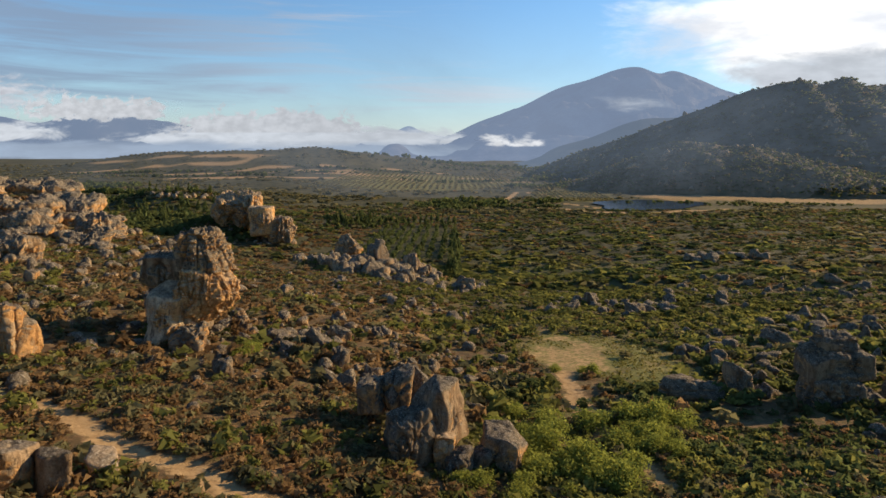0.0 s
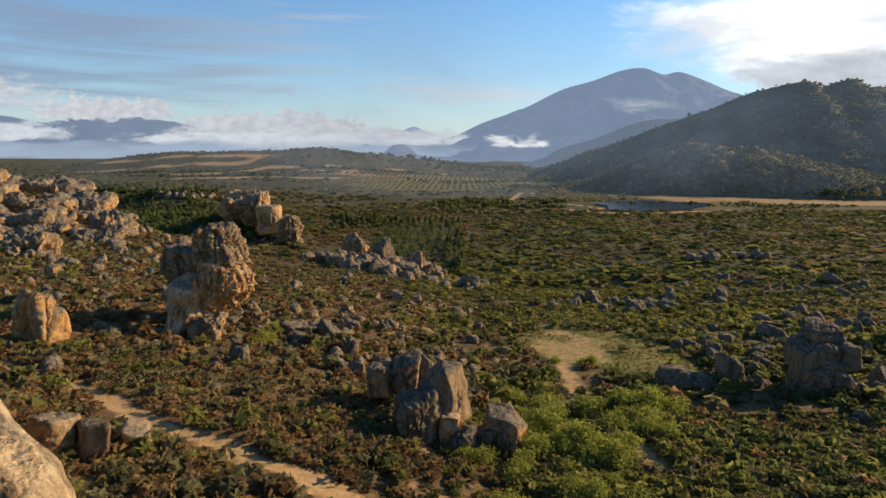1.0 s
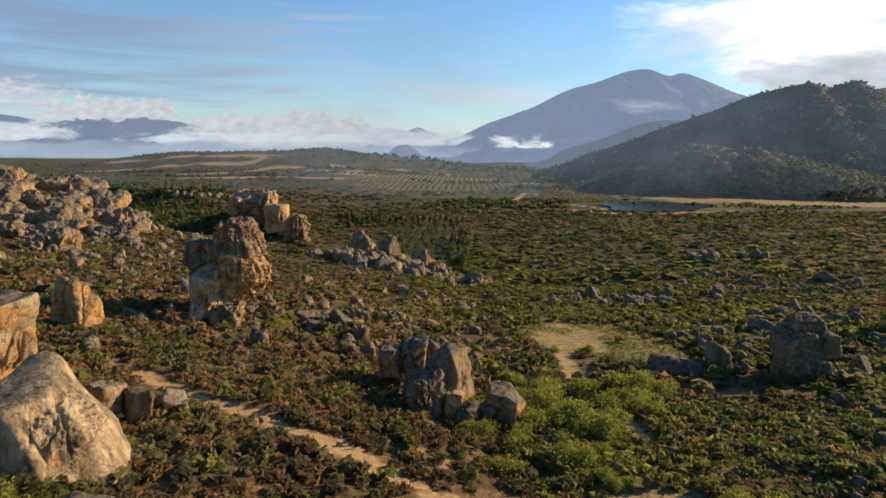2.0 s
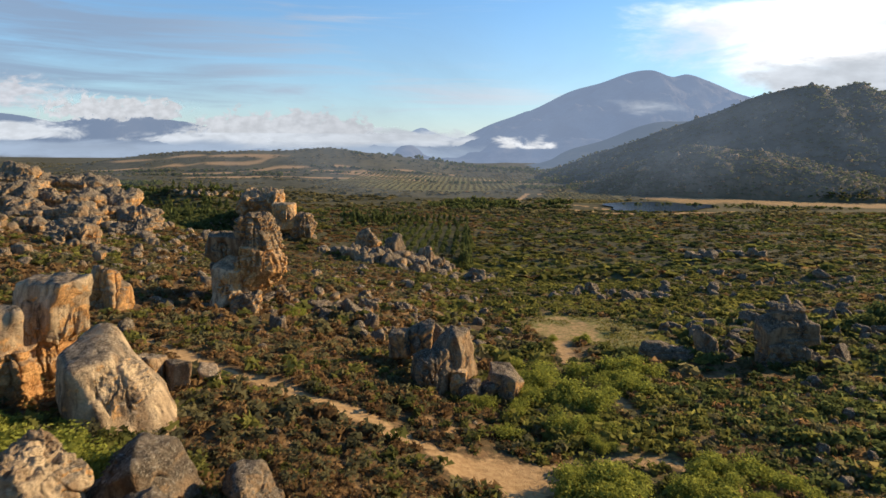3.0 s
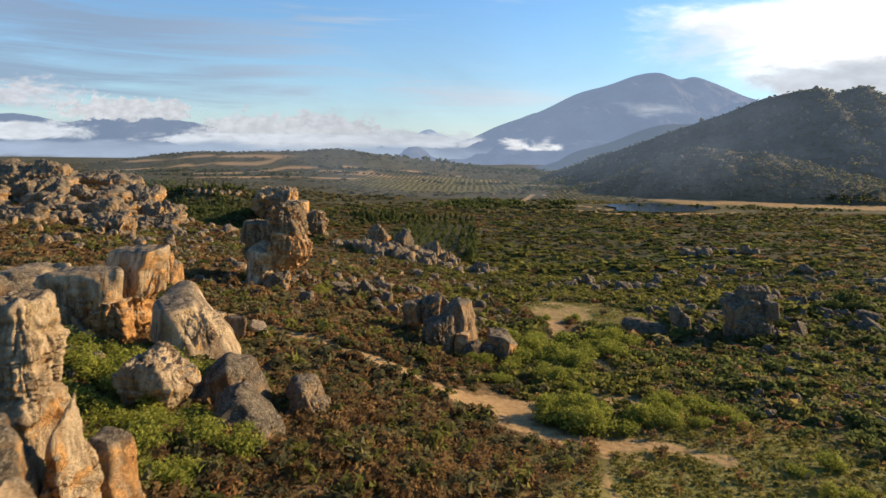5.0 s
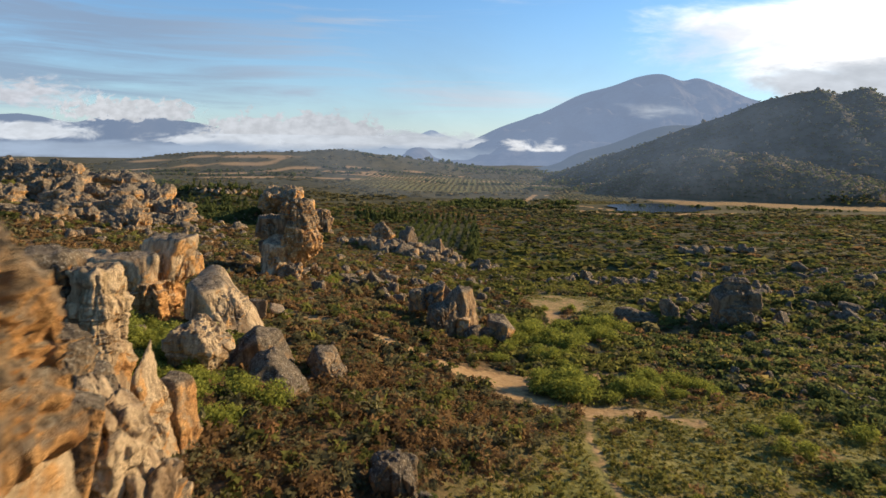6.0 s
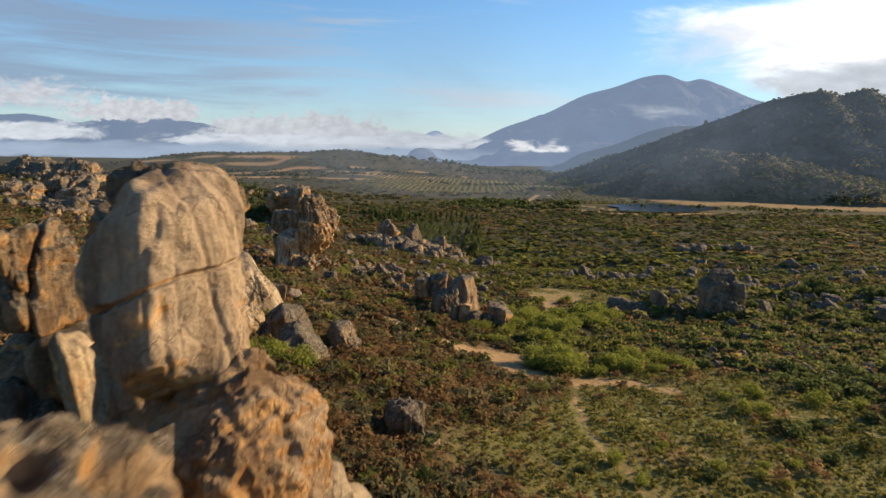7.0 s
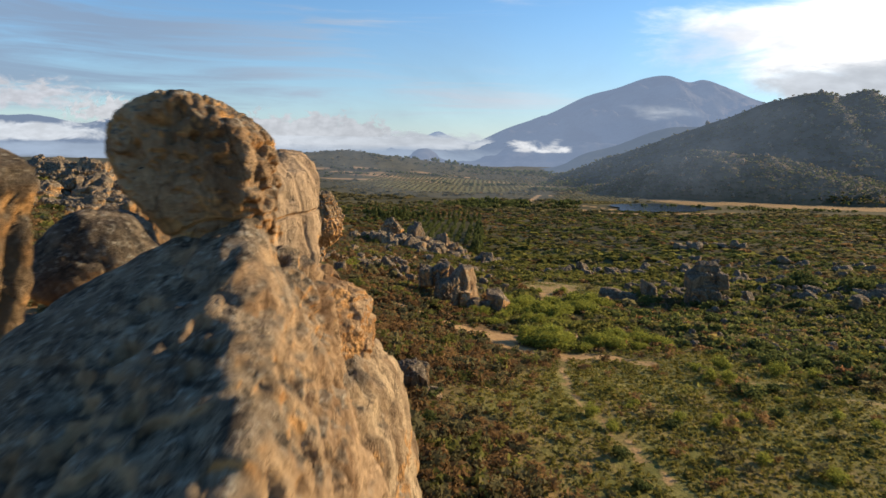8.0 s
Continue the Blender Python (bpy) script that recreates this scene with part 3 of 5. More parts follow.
# reservoir
def build_reservoir():
    V, n = [(232, 690, -29.0)], 72
    for i in range(n):
        a = 2 * math.pi * i / n
        r = 1 + 0.12 * math.sin(3 * a + 1) + 0.08 * math.sin(5 * a)
        V.append((232 + 62 * r * math.cos(a) + 18 * math.sin(a), 690 + 62 * r * math.sin(a), -29.0))
    me = fast_mesh("water", np.array(V), np.array([(0, 1 + i, 1 + (i + 1) % n) for i in range(n)]))
    m, nt, out = material("still_water")
    p = position(nt)
    b = surface(nt, out, (0.02, 0.035, 0.06), 0.12, noise_tex(nt, p, 0.6, 3), 0.03, 0.2, 0.5)
    me.materials.append(m)
    tagged(new("water", me), "still dark blue farm reservoir", "water", kind="structure")


build_reservoir()

# ---------------------------------------------------------------- rocks
ICO = {}


def ico(sub):
    if sub not in ICO:
        bm = bmesh.new()
        bmesh.ops.create_icosphere(bm, subdivisions=sub, radius=1.0)
        bm.verts.ensure_lookup_table()
        ICO[sub] = (np.array([v.co[:] for v in bm.verts]), np.array([[v.index for v in f.verts] for f in bm.faces]))
        bm.free()
    return ICO[sub]


def rock_shape(seed, size, sub=5, planes=6, sharp=16.0, rough=0.10, flute=0.0, strata=0.0, knobs=0.0, crack=0.5, taper=0.0, blocks=0, split=0.07, cuts=(), solid=False, profile=(), clefts=(), pits=0.0, pit_size=1.0, pit_side=(0, 0, 1)):
    """A weathered block: flat facets with worn edges, joints that part it into smaller blocks, hollows and clefts.
    With solid the cuts alone bound it, their distances in metres; profile then shifts and narrows it by height (z, dx, dy, width, depth),
    clefts are joints along planes (normal, distance, width, depth) and pits a crust of lumps and holes.
    flute and strata are upright and level grooves, knobs small pits; cuts are flat faces of its own (normal and distance from the middle, 1 at the rim)."""
    U, F = ico(sub)
    rng = np.random.default_rng(seed)
    a0 = rng.uniform(0, 2 * math.pi)
    N = [(math.cos(a0 + k * math.pi / 2 + rng.normal(0, 0.22)), math.sin(a0 + k * math.pi / 2 + rng.normal(0, 0.22)), rng.normal(0, 0.16)) for k in range(4)]
    N += [(rng.normal(0, 0.22), rng.normal(0, 0.22), 1.0), (0, 0, -1.0)]
    N += [tuple(rng.normal(0, 1, 3) * (1, 1, 0.8)) for _ in range(planes)]
    N += [c[:3] for c in cuts]
    N = np.array(N)
    N /= np.linalg.norm(N, axis=1)[:, None]
    d = np.concatenate([rng.uniform(0.72, 0.86, 4), rng.uniform(0.75, 0.9, 2), rng.uniform(0.74, 1.0, planes), [c[3] for c in cuts]])
    if solid:
        N = np.array([c[:3] for c in cuts], float)
        N /= np.linalg.norm(N, axis=1)[:, None]
        d = np.array([c[3] for c in cuts])
    s = (np.maximum(U @ N.T, 0) / d) ** sharp
    V = U * (s.sum(1) ** (-1 / sharp))[:, None]
    if solid:
        size = V.max(0) - V.min(0)
        V = V / size * 2
    else:
        V = (V - V.min(0)) / (V.max(0) - V.min(0)) * 2 - 1
    V[:, :2] *= (1 - taper * (V[:, 2:3] + 1) / 2)
    W = V * np.array(size) / 2
    if len(profile):
        T = np.array(profile, float)
        T = T[np.argsort(T[:, 0])]
        zz = W[:, 2].copy()
        for a in (0, 1):
            W[:, a] = W[:, a] * np.interp(zz, T[:, 0], T[:, 3 + a]) + np.interp(zz, T[:, 0], T[:, 1 + a])
    s0 = float(min(size))
    off = rng.uniform(0, 100, 3)
    out = V / np.maximum(np.linalg.norm(V, axis=1), 1e-6)[:, None]
    disp = rough * s0 * 2.0 * (fbm(W / (0.55 * s0) + off, 5, seed, 0.5) - 0.5)
    c = np.abs(fbm(W / (0.5 * s0) + off + 31, 2, seed + 7) - 0.5)
    disp -= crack * 0.06 * s0 * np.exp(-(c / 0.02) ** 2)
    if blocks:
        Q = W * (1, 1, 0.6) + 0.10 * s0 * np.stack([fbm(W / (0.4 * s0) + off + k, 3, seed + 40 + k) - 0.5 for k in range(3)], 1)
        S = rng.uniform(-0.55, 0.55, (blocks, 3)) * np.array(size) * (1, 1, 0.6)
        D = np.linalg.norm(Q[:, None, :] - S[None], axis=2)
        o = np.argsort(D, axis=1)[:, :2]
        f1, f2 = np.take_along_axis(D, o[:, :1], 1)[:, 0], np.take_along_axis(D, o[:, 1:2], 1)[:, 0]
        disp += split * s0 * 2 * (rng.uniform(-0.5, 0.5, blocks)[o[:, 0]])
        disp -= 1.1 * split * s0 * np.exp(-((f2 - f1) / (0.045 * s0)) ** 2)
    if flute:
        g = np.abs(fbm(W * (1, 1, 0.16) / (0.2 * s0) + off + 11, 3, seed + 3) - 0.5) * 2
        disp -= flute * s0 * (1 - g) ** 3 * (np.abs(out[:, 2]) < 0.8)
    if strata:
        zz = W[:, 2] / (0.22 * s0) + 1.2 * fbm(W / s0 + off, 3, seed + 5)
        disp -= strata * s0 * np.exp(-((zz - np.round(zz)) / 0.10) ** 2)
    if knobs:
        disp += knobs * 2 * (fbm(W / 0.9 + off, 3, seed + 8) - 0.5) * smooth(W[:, 2] / s0, -0.3, 0.4)
        disp += knobs * 1.2 * (fbm(W / 0.3 + off, 2, seed + 9) - 0.5)
    if pits:
        hole = vnoise(W / (0.55 * pit_size) + off + 3, seed + 12)
        small = vnoise(W / (0.24 * pit_size) + off + 5, seed + 13)
        where = smooth(fbm(W / 2.6 + off, 2, seed + 14) + 0.5 * (out @ np.array(pit_side, float)), 0.30, 0.75)
        disp -= pits * pit_size * where * (0.42 * smooth(hole, 0.42, 0.75) + 0.16 * smooth(small, 0.4, 0.8) - 0.1)
    for cx, cy, cz, cd, wide, deep in clefts:
        q = (W @ np.array([cx, cy, cz])) / math.sqrt(cx * cx + cy * cy + cz * cz) - cd
        q = q + 0.5 * (fbm(W / 1.3 + off + 21, 3, seed + 15) - 0.5)
        disp -= deep * np.exp(-(q / wide) ** 2)
    return W + out * disp[:, None], F


def hewn_shape(seed, cuts, sub=6, sharp=16.0, rough=0.25, joints=0.0, joint_w=1.6, beds=0.0, bed_h=1.2, crust=0.0, crust_side=(0, 0, 1), dents=0.0, clefts=(), blocks=9, split=0.10, warp=0.20, unit=1.0):
    """A block bounded by flat faces (normal and distance in metres) and then weathered: upright joints, jutting beds, a lumpy crust above,
    scooped hollows on its sides and single clefts (normal, distance, width, depth). unit scales the grain of it all."""
    U, F = ico(sub)
    rng = np.random.default_rng(seed)
    N = np.array([c[:3] for c in cuts], float)
    N /= np.linalg.norm(N, axis=1)[:, None]
    d = np.array([c[3] for c in cuts], float)
    q = np.maximum(U @ N.T, 0) / d
    W = U * ((q ** sharp).sum(1) ** (-1 / sharp))[:, None]
    out = (q ** (sharp - 1) / d) @ N
    out /= np.maximum(np.linalg.norm(out, axis=1), 1e-9)[:, None]
    off = rng.uniform(0, 100, 3)
    s0 = float(np.sort(d)[:4].mean()) * 1.4
    W = W + warp * s0 * 2 * np.stack([fbm(W / (0.9 * s0) + off + 9 * k, 3, seed + 60 + k) - 0.5 for k in range(3)], 1)
    G = W / unit + off
    side = 1 - np.abs(out[:, 2])
    disp = rough * 4 * (fbm(G / 2.6, 5, seed, 0.55) - 0.5) + 0.9 * rough * (0.45 - 4 * np.abs(fbm(G / 0.9 + 7, 4, seed + 1) - 0.5))
    if blocks:
        Q = (W + 0.22 * s0 * np.stack([fbm(W / (0.5 * s0) + off + 3 * k, 3, seed + 70 + k) - 0.5 for k in range(3)], 1)) * (1, 1, 0.7)
        S = rng.uniform(-0.6, 0.6, (blocks, 3)) * (W.max(0) - W.min(0)) * (1, 1, 0.7)
        D = np.linalg.norm(Q[:, None, :] - S[None], axis=2)
        o = np.argsort(D, axis=1)[:, :2]
        f1, f2 = np.take_along_axis(D, o[:, :1], 1)[:, 0], np.take_along_axis(D, o[:, 1:2], 1)[:, 0]
        disp += split * s0 * rng.uniform(-0.7, 0.7, blocks)[o[:, 0]] - 0.9 * split * s0 * np.exp(-((f2 - f1) / (0.05 * s0)) ** 2)
    if beds:
        zz = (W[:, 2] + 0.06 * W[:, 0]) / (bed_h * unit) + 1.1 * fbm(G / 4.0, 3, seed + 2) + 50
        i = np.floor(zz).astype(int)
        f = smooth(zz - i, 0.86, 1.0)
        lift = rng.uniform(-1, 1, int(i.max()) + 2)
        shift = 0.5 + 0.9 * fbm(G / 2.2 + 19, 2, seed + 3)
        disp += beds * (lift[i] * (1 - f) + lift[i + 1] * f) * shift * (0.25 + 0.75 * side) - 0.7 * beds * np.exp(-((zz - i - 0.93) / 0.06) ** 2) * side
    if joints:
        g = fbm(G * (1, 1, 0.10) / joint_w + 5, 3, seed + 4)
        disp -= 1.5 * joints * (np.exp(-((g - 0.5) / 0.022) ** 2) + 0.6 * np.exp(-((g - 0.62) / 0.016) ** 2)) * side
        disp += 1.2 * joints * (smooth(g, 0.5, 0.53) - 0.5) * side
    if dents:
        disp -= dents * smooth(vnoise(G * (1, 1, 1.5) / 1.7 + 3, seed + 5), 0.5, 0.85) * side
    if crust:
        where = smooth(out @ np.array(crust_side, float) + 1.1 * (fbm(G / 3.0 + 13, 2, seed + 6) - 0.5), 0.25, 0.7)
        r1 = 1 - 4 * np.abs(fbm(G / 0.8 + 2, 3, seed + 7) - 0.5)
        r2 = vnoise(G / 0.36 + 4, seed + 8)
        disp += 1.3 * crust * where * (0.9 * (r1 - 0.6) - 0.5 * smooth(r2, 0.45, 0.85) + 0.12)
    for cx, cy, cz, cd, wide, deep in clefts:
        k = (W @ np.array([cx, cy, cz])) / math.sqrt(cx * cx + cy * cy + cz * cz) - cd
        k = k + 0.30 * (fbm(G / 1.2 + 21, 3, seed + 9) - 0.5)
        disp -= deep * np.exp(-(k / wide) ** 2)
    return W + out * (disp - disp.mean())[:, None], F


def rock_mesh(name, seed, size, mat, hew=(), **kw):
    V, F = hewn_shape(seed, hew, **kw) if hew else rock_shape(seed, size, **kw)
    me = fast_mesh(name, V, F)
    if hew or (kw.get("sub", 5) >= 6 and not kw.get("blocks", 0)):
        me.shade_smooth()
    me.materials.append(mat)
    return me


def box(right, left, front, back, top, bottom=8.0):
    """Plain upright faces to build a block on."""
    return [(1, 0, 0, right), (-1, 0, 0, left), (0, -1, 0, front), (0, 1, 0, back), (0, 0, 1, top), (0, 0, -1, bottom)]


NO = (1, 1, 1)


def boulder(centre, size, seed, label, mat=M_ROCK, turn=(0, 0, 0), name="boulder", group="", **kw):
    """One free-standing block, sunk a little into its ground."""
    ob = new(name, rock_mesh(name, seed, size, mat, **kw))
    ob.matrix_world = pose(*centre, *turn)
    return tagged(ob, label, "rock", group)


def outcrop(name, base, label, blocks, category="rock formation"):
    """A formation of several blocks: an Empty at its foot and one mesh a block."""
    root = tagged(new(name), label, category)
    root.location = base
    for part_name, centre, size, turn, seed, mat, kw in blocks:
        ob = new(part_name, rock_mesh(part_name, seed, size, mat, **kw))
        ob.parent = root
        ob.matrix_basis = pose(centre[0] - base[0], centre[1] - base[1], centre[2] - base[2], *turn)
    return root


outcrop("rock_tower", (-5.5, -43, 8), "tall sandstone tower with two balanced heads of ochre stone", [
    ("head_block", (-5.5, -46.8, 31.28), (4, 4, 4), (0, 0, 0), 101, M_ROCK_HEAD, dict(sub=7, knobs=0.05, pits=1.3, pit_size=0.42, pit_side=(0.75, 0.35, 0.6), rough=0.04, sharp=6, crack=0.1, solid=True,
     cuts=[(0.93, 0.1, 0, 1.78), (0.1, -0.98, -0.12, 1.45), (-0.8, -0.6, 0, 1.65), (-1, 0.1, 0, 1.5), (0, 0, 1, 2.0), (0.55, 0.05, 0.83, 1.85), (-0.5, 0, 0.86, 1.9), (0, 0, -1, 2.2), (0, 1, 0, 1.6), (0.55, 0.83, 0, 1.6)],
     profile=[(-2.1, 0.75, 0.2, 0.45, 0.7), (-1.2, 0.62, 0.15, 0.68, 0.85), (-0.3, 0.30, 0, 0.92, 1), (0.6, 0.12, 0, 1.08, 1), (1.1, 0.08, 0, 1.06, 1), (1.7, 0.18, 0, 0.85, 1), (2.1, 0.25, 0, 0.65, 0.9)],
     clefts=[(-0.2, 0, 1, -1.05, 0.05, 0.06)])),
    ("face_block", (-6.95, -37.0, 29.0), NO, (0, 0, 0), 102, M_ROCK_PALE, dict(sub=7, rough=0.07, sharp=13, blocks=0, warp=0.10, dents=0.14, joints=0.03, crust=0.12, crust_side=(0.5, 0.5, 0.6), clefts=[(-0.36, 0, 1, 0.14, 0.05, 0.16), (0.75, 0.6, 0.2, 0.9, 0.08, 0.06)],
     hew=[(-0.46, -0.89, 0.02, 1.28), (0.86, -0.5, 0.08, 1.32), (0.98, 0.2, 0, 1.65), (-0.85, -0.2, -0.48, 1.5), (-0.97, 0.2, 0.1, 1.9), (-0.8, -0.2, 0.55, 1.85), (0.1, 0, 1, 3.0), (0.75, -0.1, 0.65, 2.4), (0.45, -0.4, 0.8, 2.6), (0.35, -0.55, -0.76, 2.05), (0, 0, -1, 3.0), (0, 1, 0, 2.0)])),
    ("brow_block", (-7.3, -35.2, 30.4), NO, (0, 0, 0), 108, M_ROCK, dict(sub=6, rough=0.16, sharp=18, crust=0.30, crust_side=(0.7, 0, 0.7), joints=0.1, unit=0.6, blocks=5, hew=box(1.0, 1.0, 1.2, 1.3, 1.3, 2.4) + [(0.7, 0, 0.7, 1.2)])),
    ("fringe_block", (-9.5, -31.9, 28.1), NO, (0, 0, 0), 110, M_ROCK_OCHRE, dict(sub=6, rough=0.14, sharp=16, crust=0.18, unit=0.6, crust_side=(0.6, -0.2, 0.6), beds=0.12, bed_h=1.4, joints=0.08, blocks=5, split=0.08, hew=[(0.93, -0.34, 0.1, 1.15), (-0.4, -0.9, 0, 1.3), (-1, 0, 0, 1.8), (0, 1, 0, 1.6), (0.1, -0.1, 1, 2.3), (0, 0, -1, 4), (0.6, -0.3, 0.75, 2.2), (0.5, -0.3, -0.8, 1.6)])),
    ("fringe_foot", (-10.0, -31.9, 21.3), (4.4, 5.0, 13.0), (0, 0, 10), 114, M_ROCK_STAINED, dict(sub=6, cuts=[(0.95, -0.3, 0.05, 0.45)], rough=0.08, flute=0.06, blocks=14, split=0.07)),
    ("neck_block", (-5.1, -38.5, 24.5), NO, (0, 0, 0), 103, M_ROCK_RUST, dict(sub=7, rough=0.16, sharp=12, unit=0.55, crust=0.08, crust_side=(0.5, -0.4, 0.6), dents=0.10, blocks=7, split=0.10, beds=0.10, bed_h=1.6,
     hew=[(0.68, -0.2, 0.7, 2.15), (-0.5, -0.4, 0.77, 1.8), (-0.1, -0.98, 0.2, 1.6), (0.8, -0.5, 0.2, 1.9), (-1, 0, 0, 2.4), (0, 1, 0, 2.2), (0, 0, -1, 4.0), (1, 0.2, 0.1, 2.2)])),
    ("ridge_block", (-4.8, -49.5, 25.0), (8, 8, 8), (0, 0, 0), 104, M_ROCK_HEAD, dict(sub=7, knobs=0.04, pits=0.75, pit_size=0.8, pit_side=(1.0, -0.3, 0.1), rough=0.05, sharp=16, crack=0.1, solid=True,
     cuts=[(0.9, 0.15, 0.38, 3.45), (-0.35, -0.48, 0.8, 3.45), (0, -1, 0.25, 5.2), (-0.25, 1, 0.1, 2.75), (-1, 0, 0.1, 4.5), (0, 0, -1, 12.0), (1, -0.1, 0.05, 3.7)])),
    ("saddle_block", (-4.6, -45.2, 27.5), (4, 4, 4), (0, 0, 0), 115, M_ROCK_HEAD, dict(sub=6, pits=1.0, pit_size=0.8, pit_side=(1, 0, 0.4), rough=0.04, sharp=12, solid=True,
     cuts=[(0.75, -0.1, 0.65, 1.82), (-0.2, 0, 1, 1.9), (1, 0, 0.1, 1.75), (-1, 0, 0, 1.6), (0, -1, 0, 1.5), (0, 1, 0.3, 1.4), (0, 0, -1, 6.0)])),
    ("slope_block", (-7.4, -48.8, 22.3), (8.0, 9.5, 12.0), (0, -16, 0), 109, M_ROCK_GREY, dict(sub=6, knobs=0.14, rough=0.05, blocks=5, split=0.04)),
    ("right_block", (-4.2, -40.0, 18.0), (8, 8, 8), (0, 0, 0), 105, M_ROCK_STAINED, dict(sub=6, knobs=0.08, pits=0.7, flute=0.03, rough=0.05, sharp=11, crack=0.4, solid=True,
     cuts=[(0.6, 0, 0.8, 6.3), (0.98, 0, 0.18, 3.3), (0.1, -1, 0.1, 4.2), (-0.2, 0, 1, 7.3), (-1, 0, 0, 4.0), (0, 1, 0, 4.5), (0, 0, -1, 12.0), (0.75, -0.65, 0.15, 4.2)])),
    ("left_block", (-9.8, -51.5, 20.6), (6.5, 5.5, 13.0), (0, 0, 15), 106, M_ROCK_GREY, dict(sub=5, knobs=0.16, flute=0.05, taper=0.1, blocks=8, split=0.05)),
    ("core_block", (-9.0, -43.0, 17.0), (9.5, 15.0, 21.0), (0, 0, 0), 107, M_ROCK, dict(sub=5, flute=0.06, taper=0.15, blocks=20, split=0.05)),
])
outcrop("leaning_rocks", (-11, -43, 20), "dark upright rock beside a sunlit pointed slab", [
    ("upright_block", (-11.9, -45.0, 28.8), (2.8, 3.0, 6.4), (0, 6, 0), 111, M_ROCK_GREY, dict(sub=5, flute=0.05, blocks=6)),
    ("slab_block", (-11.0, -41.0, 28.4), (4.2, 3.6, 3.0), (0, 26, 10), 112, M_ROCK, dict(sub=5, planes=4, sharp=18)),
    ("base_block", (-13.5, -42.0, 20.0), (9.0, 9.0, 15.0), (0, 0, 0), 113, M_ROCK_GREY, dict(sub=5, flute=0.05, blocks=12)),
])
outcrop("split_rocks", (-17, -27, 10), "lichen-grey cliff head with ochre hollow and leaning slab", [
    ("upper_block", (-17.4, -27.5, 27.4), (4.4, 5.0, 4.6), (0, 0, 20), 121, M_ROCK, dict(sub=6, pits=0.5, flute=0.05, blocks=5, cuts=[(0.75, -0.65, 0.1, 0.62)])),
    ("hollow_block", (-17.6, -26.5, 23.8), (5.0, 5.0, 4.0), (0, 0, 0), 122, M_ROCK_OCHRE, dict(sub=5, blocks=8)),
    ("leaning_slab", (-15.0, -28.2, 23.4), (1.5, 3.2, 4.2), (0, -10, 12), 123, M_ROCK_STAINED, dict(sub=5, planes=4, sharp=18)),
    ("base_block", (-19.0, -25.0, 15.0), (10.0, 12.0, 16.0), (0, 0, 0), 124, M_ROCK, dict(sub=5, flute=0.06, blocks=16)),
])
outcrop("cliff", (-20, -9, 8), "lichen-covered fluted sandstone cliff with ochre hollows", [
    ("summit_block", (-27.8, 2.4, 19.4), NO, (0, 0, 0), 131, M_ROCK_STAINED, dict(sub=6, sharp=14, rough=0.2, joints=0.3, joint_w=1.0, beds=0.3, bed_h=1.3, crust=0.4, dents=0.3, hew=box(1.3, 1.5, 1.5, 1.8, 4.4, 9) + [(0.7, -0.7, 0, 1.5)])),
    ("west_block", (-31.4, 2.6, 20.7), NO, (0, 0, 0), 132, M_ROCK_GREY, dict(sub=6, sharp=18, rough=0.2, joints=0.3, joint_w=1.2, crust=0.4, beds=0.12, hew=box(1.6, 1.9, 2.0, 2.2, 4.2, 9) + [(0.7, -0.7, 0.1, 1.8), (-0.7, -0.7, 0, 2.2)])),
    ("middle_block", (-20.0, -14.0, 22.6), (4.0, 4.2, 4.2), (0, 0, 30), 136, M_ROCK_GREY, dict(sub=6, knobs=0.18, blocks=8, split=0.06)),
    ("smooth_block", (-18.0, -17.0, 19.7), (4.4, 4.0, 5.8), (0, 18, 0), 137, M_ROCK, dict(sub=6, rough=0.05, knobs=0.06, planes=4)),
    ("ochre_block", (-16.9, -14.6, 18.2), (4.6, 4.8, 9.2), (0, 0, 0), 133, M_ROCK_STAINED, dict(sub=6, pits=0.8, knobs=0.18, rough=0.10, blocks=18, split=0.10)),
    ("lower_block", (-16.2, -13.6, 12.6), (5.2, 6.0, 10.0), (0, 0, 10), 134, M_ROCK_STAINED, dict(sub=6, pits=1.1, pit_size=0.8, knobs=0.08, flute=0.06, taper=0.15, blocks=20, split=0.07)),
    ("rear_block", (-22.5, -9.0, 14.0), (9.0, 12.0, 14.0), (0, 0, 0), 135, M_ROCK, dict(sub=5, flute=0.06, blocks=24, split=0.07)),
])
outcrop("rock_pillar", (-18, -6, 8), "slender orange sandstone pillar beside a leaning fluted slab", [
    ("pillar_shaft", (-19.7, -2.8, 11.5), NO, (0, 0, 0), 141, M_ROCK_OCHRE, dict(sub=6, rough=0.14, sharp=26, joints=0.18, joint_w=0.9, crust=0.2, dents=0.15,
     blocks=5, split=0.05, hew=[(0.97, -0.22, 0.04, 0.95), (0.1, -0.98, 0.08, 1.0), (-0.97, -0.1, 0.06, 1.05), (0, 1, 0, 1.2), (0.45, -0.1, 0.9, 5.3), (-0.1, 0, 1, 6.0), (0, 0, -1, 6.5)])),
    ("pillar_flank", (-20.6, -5.2, 15.3), NO, (0, 0, 0), 142, M_ROCK_STAINED, dict(sub=6, rough=0.14, sharp=26, joints=0.2, joint_w=0.9, crust=0.25, crust_side=(0.2, -0.4, 0.7),
     blocks=5, split=0.05, hew=[(0.95, -0.2, 0.17, 0.75), (-0.1, -0.98, 0.12, 0.9), (-0.97, -0.1, 0.2, 0.8), (0, 1, 0, 1.4), (0.2, -0.1, 1, 6.0), (0, 0, -1, 7)])),
])
